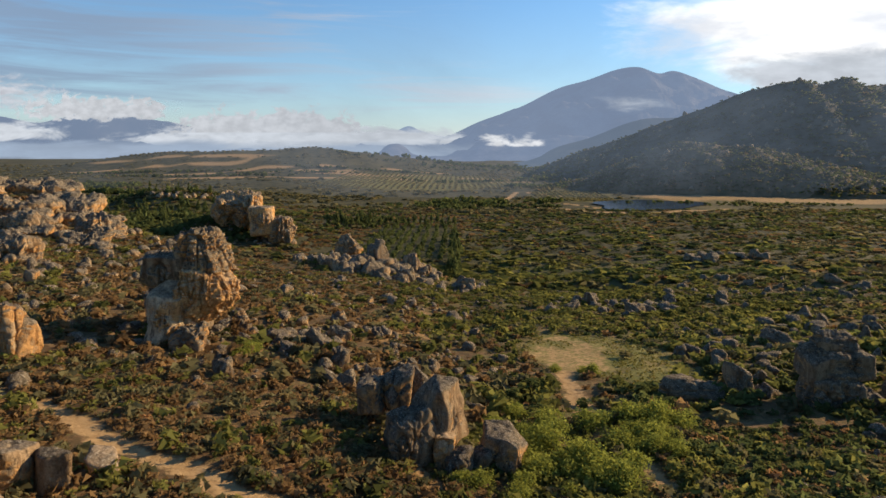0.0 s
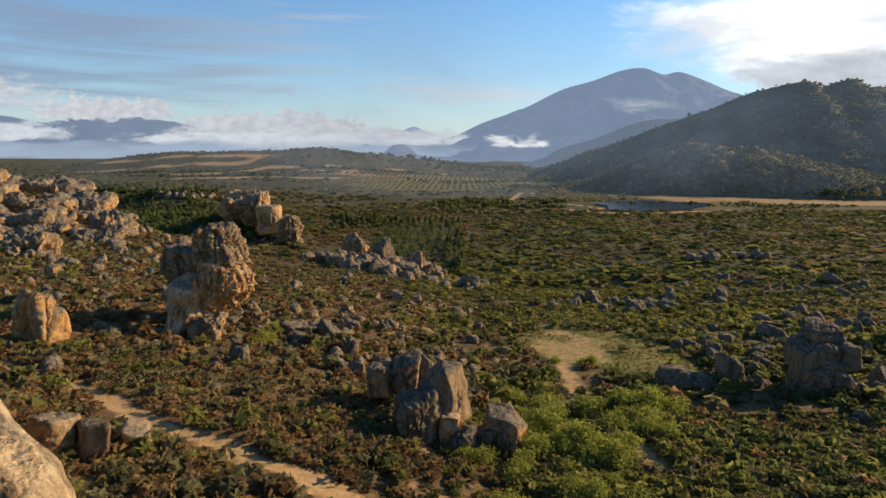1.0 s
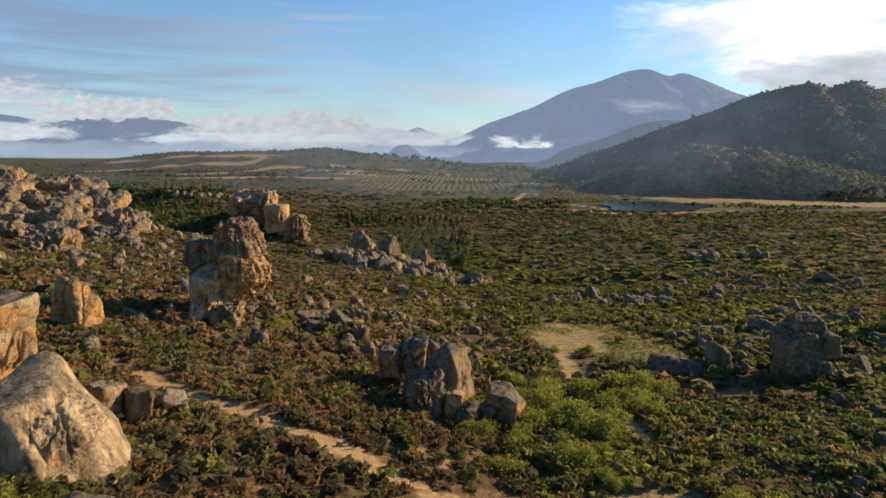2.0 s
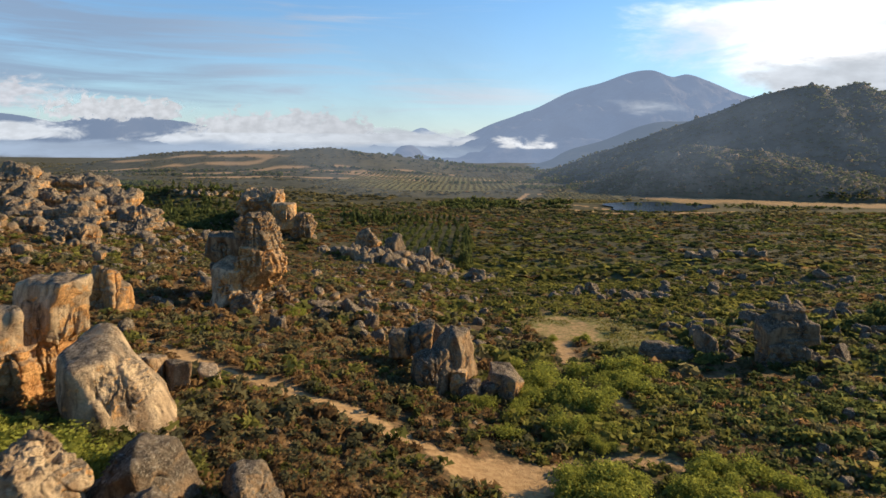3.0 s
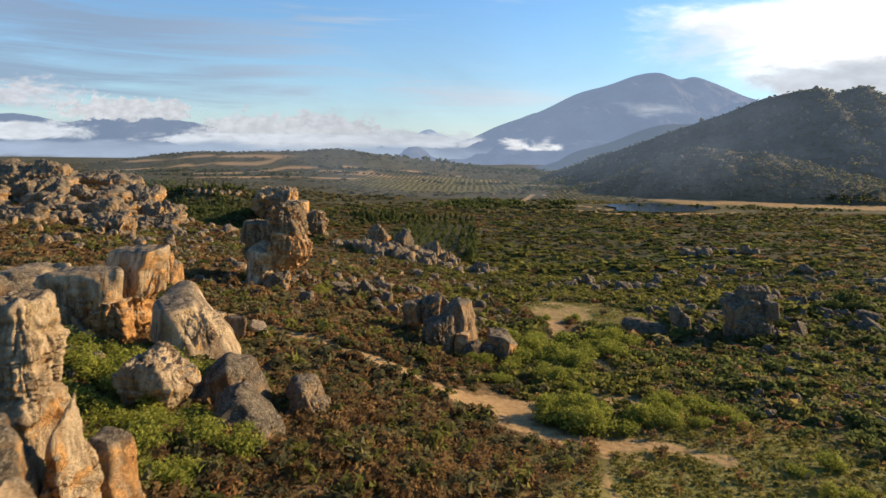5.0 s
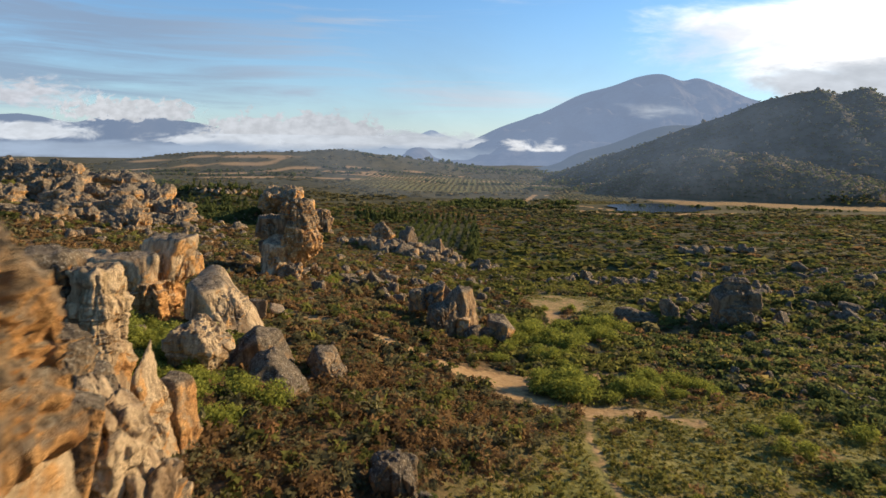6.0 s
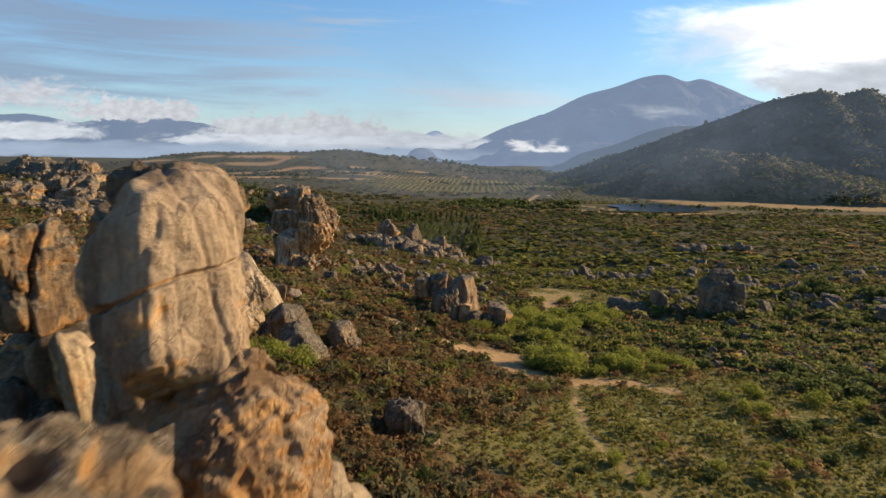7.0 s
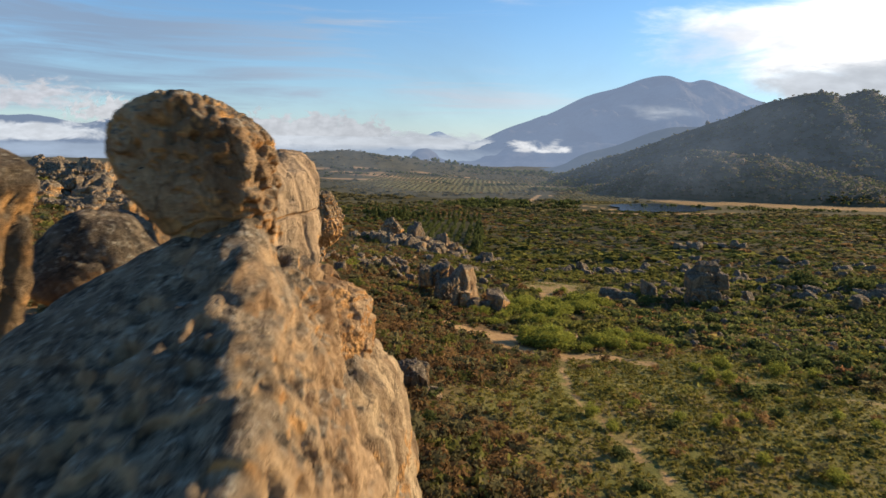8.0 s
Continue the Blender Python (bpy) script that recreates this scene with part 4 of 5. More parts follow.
boulder((-30.2, 31.2, 12.5), NO, 151, "huge pale wedge-shaped boulder with a sunlit face", M_ROCK_STAINED, sub=7, sharp=18, rough=0.2, blocks=6, split=0.05, warp=0.12, joints=0.16, joint_w=2.2, crust=0.34, crust_side=(-0.25, -0.3, 0.95), clefts=[(0.6, 0.75, 0, 0.4, 0.10, 0.32), (0.5, 0.9, 0.2, -1.7, 0.07, 0.2)],
        hew=[(0.70, -0.55, 0.42, 2.55), (0.80, 0.1, 0.6, 2.6), (0.0, -0.35, 0.93, 4.0), (-0.75, -0.65, 0.1, 3.65), (-0.1, -1, 0.05, 3.5), (-0.6, -0.4, -0.7, 3.5), (0, 1, 0, 3.5), (-0.9, 0.3, 0.2, 4.6), (0.95, 0.3, 0.1, 5.0), (0, 0, -1, 5.5)])
outcrop("split_cliff", (-41, 34, 9), "row of tall split sandstone slabs with ochre feet", [
    ("tall_slab", (-41.5, 42.0, 16.5), NO, (0, 0, 0), 161, M_ROCK_STAINED, dict(sub=7, sharp=20, rough=0.16, joints=0.2, joint_w=1.5, crust=0.42, beds=0.12, blocks=8, split=0.11, warp=0.2, clefts=[(0.86, 0.5, 0, 0.3, 0.09, 0.25)],
     hew=[(0.84, -0.48, -0.25, 2.85), (-0.45, -0.88, 0.1, 2.25), (0.55, -0.3, -0.78, 2.7), (-0.17, -0.1, 1, 3.85), (-1, 0.2, 0, 4.2), (0.35, 1, 0, 1.3), (0, 0, -1, 7), (-0.3, -0.5, 0.8, 4.0)])),
    ("slab_foot", (-41.5, 40.8, 12.6), NO, (0, 0, 0), 162, M_ROCK_RUST, dict(sub=6, rough=0.16, joints=0.3, joint_w=1.0, dents=0.3, hew=box(1.15, 1.3, 1.1, 2.0, 3.0, 4.5) + [(0.7, -0.7, 0, 1.1)])),
    ("wide_slab", (-43.4, 34.0, 14.8), NO, (0, 0, 0), 163, M_ROCK_STAINED, dict(sub=7, sharp=20, rough=0.18, joints=0.42, joint_w=1.5, crust=0.44, beds=0.14, bed_h=1.6, blocks=10, split=0.12, warp=0.2,
     hew=[(0.92, -0.35, 0.06, 3.9), (0.12, -0.98, 0.1, 2.1), (0.6, -0.75, 0, 2.9), (-1, 0, 0.2, 4.6), (0.25, 1, 0, 1.6), (-0.05, -0.12, 1, 4.3), (0, 0, -1, 7), (-0.6, -0.7, 0.2, 4.4), (0.2, -0.6, 0.78, 4.0)])),
    ("wide_foot", (-40.3, 33.0, 13.4), NO, (0, 0, 0), 164, M_ROCK_RUST, dict(sub=6, rough=0.2, joints=0.3, joint_w=1.1, beds=0.25, bed_h=0.9, hew=box(1.7, 1.8, 1.3, 2.0, 2.3, 4.5) + [(0.7, -0.7, 0, 1.5)])),
    ("end_slab", (-49.5, 33.0, 15.0), NO, (0, 0, 0), 165, M_ROCK_STAINED, dict(sub=6, rough=0.25, joints=0.35, crust=0.36, hew=box(3.0, 4.0, 2.6, 4.0, 4.0, 7.0) + [(0.6, -0.75, 0, 2.9)])),
])
boulder((-41.5, 18.5, 16.4), (6.6, 6.0, 10.5), 166, "blocky lichen-grey rock head", M_ROCK_GREY, (0, 0, 20), sub=5, blocks=7, split=0.05, flute=0.05, knobs=0.1)
boulder((-33.0, 42.6, 10.2), (3.8, 3.6, 4.4), 168, "brown rounded boulder behind a pale slab", M_ROCK_OCHRE, (0, 8, 0), sub=5, blocks=7, split=0.05, knobs=0.08)
boulder((-30.2, 43.6, 9.4), (3.0, 3.2, 4.0), 169, "brown ridged rock beside the track", M_ROCK, (0, 0, 30), sub=5, knobs=0.08)
boulder((-27.6, 46.4, 8.6), (2.6, 2.4, 2.8), 170, "small pale block beside the track", M_ROCK_PALE, (0, 0, 10), sub=4)
boulder((-54.2, 73.5, 11.9), (6.2, 6.0, 8.0), 167, "rounded ochre sandstone boulder beside the track", M_ROCK_OCHRE, (0, 0, 40), sub=6, blocks=9, split=0.06, rough=0.10, pits=0.35, crack=0.8)
boulder((-25.9, 14.6, 13.6), NO, 171, "grey-topped boulder among green bushes", M_ROCK_STAINED, sub=7, sharp=14, rough=0.2, joints=0.08, crust=0.30, crust_side=(-0.2, -0.1, 0.9), beds=0.06, blocks=5, split=0.09,
        hew=[(0.1, -0.3, 0.95, 2.3), (0.05, -0.95, 0.2, 2.3), (0.15, -0.85, -0.5, 2.1), (0.93, -0.25, 0.25, 2.5), (-0.9, -0.2, -0.2, 2.5), (-0.6, 0, 0.8, 2.2), (-0.3, -0.3, -0.9, 3.2), (0.75, -0.3, -0.6, 2.4), (0, 1, 0, 2.4), (0.6, 0, 0.8, 2.3)])
boulder((-17.9, 12.8, 10.4), NO, 172, "smooth grey-brown rounded boulder", M_ROCK_GREY, sub=6, sharp=12, rough=0.09, blocks=0, warp=0.14, crust=0.10, crust_side=(-0.4, 0, 0.9),
        hew=[(-0.92, -0.3, 0.1, 2.3), (0.25, -0.8, 0.5, 2.0), (0.72, -0.1, 0.68, 2.0), (0.95, -0.2, 0, 2.6), (-0.5, -0.2, 0.85, 2.6), (0, 0, -1, 3.5), (0, 1, 0, 2.4), (0, -1, 0, 2.3)])
boulder((-21.8, 19.4, 10.9), NO, 173, "brown ridged boulder leaning on its neighbour", M_ROCK_GREY, sub=6, sharp=24, rough=0.2, joints=0.2, joint_w=1.2, crust=0.32, crust_side=(-0.3, -0.2, 0.9), beds=0.14, bed_h=0.8,
        hew=[(-0.6, -0.25, 0.75, 2.0), (0.9, -0.2, 0.3, 2.3), (0, -1, 0.15, 2.5), (0, 1, 0, 2.6), (-1, 0, 0, 3.2), (0.2, 0, 1, 2.9), (0, 0, -1, 4)])
boulder((-14.6, 20.6, 8.8), NO, 174, "pointed pale boulder in scrub", M_ROCK, sub=6, sharp=24, rough=0.16, joints=0.14, joint_w=0.9, crust=0.28, crust_side=(-0.3, -0.3, 0.8),
        hew=[(0.82, -0.2, 0.52, 1.45), (-0.85, -0.4, 0.3, 1.6), (0.1, -0.95, 0.2, 1.6), (0, -0.1, 1, 2.5), (0, 0, -1, 3.5), (0, 1, 0, 1.8), (1, 0, 0, 1.9)])
boulder((-13.6, 36.0, 5.2), (3.0, 2.4, 3.2), 175, "small pale split rock", M_ROCK_STAINED, (0, 12, 0), sub=5, blocks=7, split=0.05)
boulder((-4.8, -1.6, 9.4), NO, 176, "grey ribbed boulder in brown scrub", M_ROCK_GREY, sub=6, sharp=10, rough=0.12, joints=0.2, joint_w=0.8, crust=0.15, blocks=4, split=0.06, hew=box(1.5, 1.5, 1.4, 1.5, 1.8, 3) + [(0.6, -0.2, 0.75, 1.8), (-0.6, -0.2, 0.75, 1.9)])
boulder((-2.6, -2.4, 8.2), (1.9, 1.7, 1.9), 177, "small grey rock beside a boulder", M_ROCK, (0, 0, 0), sub=4)
outcrop("rock_cluster", (0, 60, -2), "cluster of grey crags with an orange hollow", [
    ("west_block", (-3.6, 59.4, 3.6), NO, (0, 0, 0), 181, M_ROCK_GREY, dict(sub=6, sharp=10, rough=0.25, joints=0.25, crust=0.3, hew=[(-0.55, -0.3, 0.8, 3.0), (0.1, -0.97, 0.15, 2.4), (0.7, -0.7, 0, 2.4), (-0.95, -0.2, 0.1, 2.4), (0, 0.2, 1, 3.6), (1, 0, 0, 2.8), (0, 1, 0, 2.5), (0, 0, -1, 6)])),
    ("peak_block", (-0.8, 61.6, 5.4), NO, (0, 0, 0), 182, M_ROCK, dict(sub=6, sharp=26, rough=0.2, joints=0.2, crust=0.3, hew=[(0.9, -0.35, 0.12, 2.0), (-0.75, -0.2, 0.6, 2.2), (-0.2, -0.95, 0.1, 2.0), (0.2, -0.1, 1, 3.9), (0.4, -0.1, -0.9, 4), (-1, 0, 0, 2.6), (0, 1, 0, 2.4), (0, 0, -1, 7)])),
    ("orange_block", (0.2, 59.2, 3.2), NO, (0, 0, 0), 183, M_ROCK_RUST, dict(sub=5, sharp=14, rough=0.15, dents=0.2, hew=box(1.1, 1.1, 1.1, 1.2, 1.6, 4.5))),
    ("middle_block", (1.9, 57.6, 0.6), NO, (0, 0, 0), 184, M_ROCK_GREY, dict(sub=6, sharp=20, rough=0.2, joints=0.25, joint_w=1.0, crust=0.25, hew=box(1.2, 1.4, 1.2, 1.5, 3.0, 4) + [(-0.6, -0.2, 0.75, 2.3), (0.8, -0.5, 0.2, 1.2)])),
    ("east_block", (6.3, 60.4, 1.0), NO, (0, 0, 0), 185, M_ROCK, dict(sub=6, sharp=24, rough=0.2, joints=0.28, joint_w=1.2, crust=0.28, hew=[(0.9, -0.4, -0.12, 1.85), (-0.4, -0.9, 0.1, 1.7), (-1, 0, 0.12, 2.2), (0.05, -0.2, 1, 3.3), (0.7, -0.1, 0.7, 3.0), (0, 1, 0, 2.2), (0, 0, -1, 5)])),
    ("east_shard", (3.9, 59.2, 0.4), NO, (0, 0, 0), 189, M_ROCK_GREY, dict(sub=5, sharp=22, rough=0.15, joints=0.2, hew=box(1.0, 1.0, 1.0, 1.2, 2.6, 4) + [(-0.7, -0.2, 0.6, 1.6)])),
    ("rear_block", (-5.2, 66.5, 7.0), (4.4, 4.0, 5.6), (0, 12, 0), 186, M_ROCK, dict(sub=5, blocks=12, taper=0.3)),
    ("rear_slab", (-8.2, 66.0, 6.0), (3.4, 3.2, 4.6), (0, 0, 0), 187, M_ROCK, dict(sub=5, blocks=12)),
    ("rear_peak", (-2.6, 70.0, 5.6), (3.6, 3.2, 5.2), (0, 0, 0), 188, M_ROCK_GREY, dict(sub=5, blocks=12, taper=0.4)),
])
outcrop("balanced_rock", (-38, 90, 3), "craggy leaning sandstone stack with bright orange flank", [
    ("base_block", (-41.3, 87.8, 8.6), NO, (0, 0, 0), 191, M_ROCK_STAINED, dict(sub=6, sharp=22, rough=0.25, joints=0.25, crust=0.4, crust_side=(-0.2, -0.6, 0.6), hew=[(-0.95, -0.25, 0.12, 2.4), (0.05, -0.97, 0.2, 2.3), (0.8, -0.45, -0.25, 2.5), (0.1, -0.4, 0.9, 4.3), (0, 1, 0, 3), (0, 0, -1, 6), (-0.6, -0.2, 0.8, 4.2)])),
    ("flank_block", (-36.4, 89.8, 12.0), NO, (0, 0, 0), 192, M_ROCK_RUST, dict(sub=7, sharp=12, rough=0.35, joints=0.35, joint_w=1.2, dents=0.45, beds=0.25, bed_h=1.8, blocks=9, split=0.13, warp=0.16, hew=[(0.92, -0.35, 0.05, 3.7), (0.25, -0.95, 0.1, 2.7), (0.55, -0.4, -0.74, 2.5), (0, 0, 1, 4.2), (0.6, -0.2, 0.75, 4.2), (-1, 0, 0, 2.6), (0, 1, 0, 3.0), (-0.5, -0.4, -0.77, 3.6), (0, 0, -1, 7.5)])),
    ("top_block", (-37.0, 91.2, 18.4), NO, (0, 0, 0), 193, M_ROCK, dict(sub=6, sharp=12, rough=0.4, joints=0.35, joint_w=1.3, crust=0.4, beds=0.35, bed_h=1.3, blocks=8, split=0.13, warp=0.16, hew=[(0.9, -0.3, 0.2, 2.9), (0.05, -0.98, 0.05, 2.6), (-0.9, -0.3, 0.1, 2.9), (0, 0, 1, 3.3), (-0.6, 0, 0.75, 3.1), (0.6, 0, 0.75, 3.4), (0, 1, 0, 3), (0, 0, -1, 3.2)])),
    ("arm_block", (-42.9, 92.0, 15.6), NO, (0, 0, 0), 196, M_ROCK_GREY, dict(sub=6, sharp=20, rough=0.3, joints=0.3, crust=0.35, hew=[(-0.9, -0.2, 0.2, 2.9), (0.05, -0.98, -0.1, 2.4), (0, 0, 1, 2.6), (-0.4, -0.2, -0.9, 2.7), (1, 0, 0, 3.5), (0, 1, 0, 3)])),
    ("rear_block", (-43.2, 98.0, 8.0), NO, (0, 0, 0), 194, M_ROCK_GREY, dict(sub=5, rough=0.3, joints=0.4, hew=box(4, 3.6, 3, 3, 4.4, 7))),
    ("foot_block", (-37.2, 86.0, 6.6), NO, (0, 0, 0), 195, M_ROCK, dict(sub=6, sharp=18, rough=0.25, crust=0.3, hew=box(2.2, 2.2, 1.6, 2.0, 1.6, 4) + [(-0.5, -0.2, 0.8, 1.7), (0.7, -0.3, 0.6, 2.0)])),
])
# grey material darkens this stack in place of the shade it lies in
outcrop("shaded_stack", (57, 84, -8), "flat-topped shaded stack of grey sandstone slabs", [
    ("lower_block", (56.0, 84.0, -1.8), NO, (0, 0, 0), 201, M_ROCK_GREY, dict(sub=6, rough=0.25, joints=0.35, beds=0.2, crust=0.3, hew=box(3.6, 3.4, 2.6, 3, 3.2, 5) + [(-0.7, -0.7, 0, 3.3)])),
    ("upper_block", (57.2, 85.6, 3.0), NO, (0, 0, 0), 202, M_ROCK_GREY, dict(sub=6, rough=0.25, joints=0.3, beds=0.4, bed_h=1.0, crust=0.3, hew=box(4.6, 4.4, 3.0, 3, 2.0, 2.2) + [(-0.5, -0.1, 0.85, 3.0)])),
    ("cap_block", (57.6, 86.2, 5.6), NO, (0, 0, 0), 206, M_ROCK_GREY, dict(sub=5, rough=0.2, beds=0.25, crust=0.25, hew=box(2.6, 2.2, 2, 2, 1.4, 1.6))),
    ("right_block", (61.2, 84.0, -3.4), NO, (0, 0, 0), 203, M_ROCK_GREY, dict(sub=5, rough=0.25, joints=0.3, crust=0.3, hew=box(2.4, 2.2, 2.2, 2.4, 2.6, 4) + [(0.6, -0.1, 0.75, 2.3)])),
])
boulder((44.8, 88.0, -1.6), (3.7, 3.6, 7.0), 204, "upright grey slab standing in scrub", M_ROCK_GREY, sub=5, blocks=7, split=0.05, planes=3, sharp=16)
boulder((37.8, 88.0, -2.2), (10.6, 6.0, 5.4), 205, "low broad grey outcrop of cracked rock", M_ROCK_GREY, sub=5, blocks=7, split=0.05, strata=0.04)
outcrop("crag", (-122, 350, -18), "ochre crag of jointed sandstone on a dark scrub knoll", [
    ("summit_mass", (-118.0, 352.0, 0.0), NO, (0, 0, 0), 211, M_ROCK_OCHRE, dict(sub=7, sharp=8, rough=1.2, joints=1.6, joint_w=1.2, beds=1.2, bed_h=1.0, blocks=40, split=0.22, warp=0.5, unit=3.2, hew=box(15, 14, 8, 9, 6.5, 10) + [(-0.4, -0.2, 0.9, 8), (0.7, -0.4, 0.5, 13)])),
    ("east_tower", (-101.5, 340.0, -6.0), NO, (0, 0, 0), 212, M_ROCK_OCHRE, dict(sub=6, sharp=12, rough=0.7, joints=1.2, joint_w=1.2, beds=0.8, blocks=12, split=0.12, unit=2.6, hew=box(6, 6, 5, 6, 8, 9) + [(0.7, -0.7, 0, 6)])),
    ("east_shoulder", (-92.0, 344.0, -11.0), NO, (0, 0, 0), 213, M_ROCK, dict(sub=6, sharp=10, rough=0.7, joints=1.0, beds=0.8, blocks=14, split=0.15, unit=2.4, hew=box(6, 6, 5, 6, 6, 8))),
])
LEDGES = [(-190, 288, 10, 30, 20, 15), (-214, 296, -10, 28, 22, 13), (-160, 262, 20, 24, 16, 15), (-172, 244, 0, 28, 14, 11), (-188, 232, -12, 26, 14, 11), (-134, 236, 15, 18, 12, 10), (-150, 214, -8, 24, 12, 9),
          (-240, 300, 6, 36, 22, 12), (-262, 280, 0, 32, 20, 12), (-205, 262, 8, 26, 16, 12), (-228, 262, -6, 24, 16, 11), (-168, 212, 4, 20, 12, 8), (-196, 204, 0, 22, 12, 8), (-120, 205, 12, 14, 9, 7), (-132, 176, -14, 16, 10, 7),
          (-108, 152, 8, 10, 8, 8), (-146, 160, 0, 16, 9, 6)]
L = np.array([(q[0], q[1]) for q in LEDGES], float)
LZ = land(L[:, 0], L[:, 1], *[np.zeros(len(L))] * 2)
for k, (cx, cy, turn, w, d, h) in enumerate(LEDGES):
    cz = LZ[k] + 0.22 * h
    outcrop("ledge", (cx, cy, cz - h / 2), "broad jointed sandstone ledge on the rocky hill", [
        ("ledge_mass", (cx, cy, cz), NO, (0, 0, turn), 220 + k, (M_ROCK, M_ROCK_GREY, M_ROCK)[k % 3], dict(sub=6, sharp=6, rough=0.08 * h, joints=0.10 * h, joint_w=1.1, beds=0.16 * h, bed_h=1.0, crust=0.02 * h, blocks=18, split=0.12, warp=0.5, unit=0.3 * h,
         hew=box(0.5 * w, 0.5 * w, 0.5 * d, 0.5 * d, 0.42 * h, 0.6 * h) + [(0.6, -0.5, 0.62, 0.46 * w), (-0.5, -0.4, 0.75, 0.46 * w), (0.2, -0.6, 0.78, 0.55 * h)])),
        ("ledge_step", (cx + 0.34 * w, cy - 0.45 * d, cz - 0.28 * h), NO, (0, 0, turn + 20), 240 + k, M_ROCK, dict(sub=5, sharp=8, rough=0.10 * h, joints=0.08 * h, beds=0.14 * h, blocks=10, split=0.14, warp=0.3, unit=0.26 * h,
         hew=box(0.3 * w, 0.3 * w, 0.3 * d, 0.3 * d, 0.28 * h, 0.35 * h) + [(0.6, -0.5, 0.62, 0.27 * w)])),
    ])
for k, (cx, cy, cz, w, d, h) in enumerate([(-38, 246, -5.0, 13, 9, 8), (-26, 238, -8.5, 14, 10, 13), (-13, 232, -12.0, 12, 9, 12), (-6, 231, -15.0, 8, 6, 9)]):
    boulder((cx, cy, cz), (w, d, h), 260 + k, "dark craggy outcrop block on the knoll", M_ROCK_GREY if k % 2 else M_ROCK, (0, 0, 20 * k), name="outcrop_block", sub=5, blocks=22, split=0.12, taper=0.3)
for k, (cx, cy, cz, w, d, h) in enumerate([(392, 905, -6, 34, 24, 28), (350, 945, 22, 46, 26, 22), (420, 925, 22, 60, 30, 20), (470, 905, 14, 44, 26, 18), (330, 920, 0, 30, 20, 16), (440, 880, -8, 30, 20, 14), (300, 960, 4, 34, 20, 14)]):
    boulder((cx, cy, cz), (w, d, h), 280 + k, "brown crag on the scrub-covered spur", (M_ROCK, M_ROCK_GREY)[k % 2], (0, 0, 25 * k), name="crag", sub=5, blocks=26, split=0.10, taper=0.3)

# ---------------------------------------------------------------- rubble and lesser boulders
ROCK_LABELS = ["weathered grey-brown sandstone boulder in scrub", "tan angular sandstone boulder in scrub", "grey lichen-covered boulder in scrub"]
SMALL = [rock_shape(300 + i, (1, 1, 0.95), sub=2 + (i < 2), planes=6, sharp=60, rough=0.04, crack=0.4, taper=0.25 * (i % 3)) for i in range(9)]
LARGE = [rock_shape(320 + i, (1, 1, 1.05), sub=4, planes=5, sharp=40, rough=0.06, flute=0.03, crack=0.4, blocks=7, split=0.07, taper=0.25 * (i % 3)) for i in range(9)]
SHARED = {}


def shared_rock(i, mat):
    if (i, mat.name) not in SHARED:
        me = fast_mesh("boulder", *(LARGE[i] if i < 9 else SMALL[i - 9]))
        me.materials.append(mat)
        SHARED[(i, mat.name)] = me
    return SHARED[(i, mat.name)]


def strew(fields, seed):
    """Boulders over oval fields: the largest as things of their own, the rest joined as rubble."""
    rng = np.random.default_rng(seed)
    singles, rubble = [], {}
    for cx, cy, rx, ry, n, lo, hi, mats in fields:
        a, r = rng.uniform(0, 2 * math.pi, n), np.sqrt(rng.uniform(0, 1, n))
        x, y = cx + rx * r * np.cos(a), cy + ry * r * np.sin(a)
        sand, lush, meadow = cover(x, y)
        z = land(x, y, sand, meadow)
        size = lo * (hi / lo) ** (rng.uniform(0, 1, n) ** 1.8)
        for k in range(n):
            if sand[k] > 0.3 or meadow[k] > 0.5:
                continue
            stretch = rng.uniform(0.75, 1.3, 3) * (1, 1, 0.85)
            turn = (rng.normal(0, 14), rng.normal(0, 14), rng.uniform(0, 360))
            mat = mats[rng.integers(len(mats))]
            near = size[k] / math.hypot(x[k], y[k] + 45)
            singles.append((near, x[k], y[k], z[k], size[k], stretch, turn, mat))
    singles.sort(key=lambda q: -q[0])
    for i, (near, x, y, z, size, stretch, turn, mat) in enumerate(singles):
        m = pose(x, y, z + 0.12 * size * stretch[2], *turn) @ Matrix.Diagonal((*(stretch * size), 1))
        if i < 290:
            ob = new("boulder", shared_rock(i % 9 if i < 130 else 9 + i % 5, mat))
            ob.matrix_world = m
            tagged(ob, ROCK_LABELS[0 if mat is M_ROCK else 1 if mat in (M_ROCK_STAINED, M_ROCK_OCHRE) else 2], "rock", "boulders on the slopes")
        else:
            V, F = SMALL[i % 2 if i < 480 else 2 + i % 7]
            R = np.array(m)
            rubble.setdefault(mat.name, []).append((V @ R[:3, :3].T + R[:3, 3], F, mat))
    for lots in rubble.values():
        base, VV, FF = 0, [], []
        for V, F, mat in lots:
            VV.append(V)
            FF.append(F + base)
            base += len(V)
        me = fast_mesh("rubble", np.concatenate(VV), np.concatenate(FF))
        me.materials.append(mat)
        tagged(new("rubble", me), "scattered sandstone rubble over the slopes", "rocks", kind="stuff")


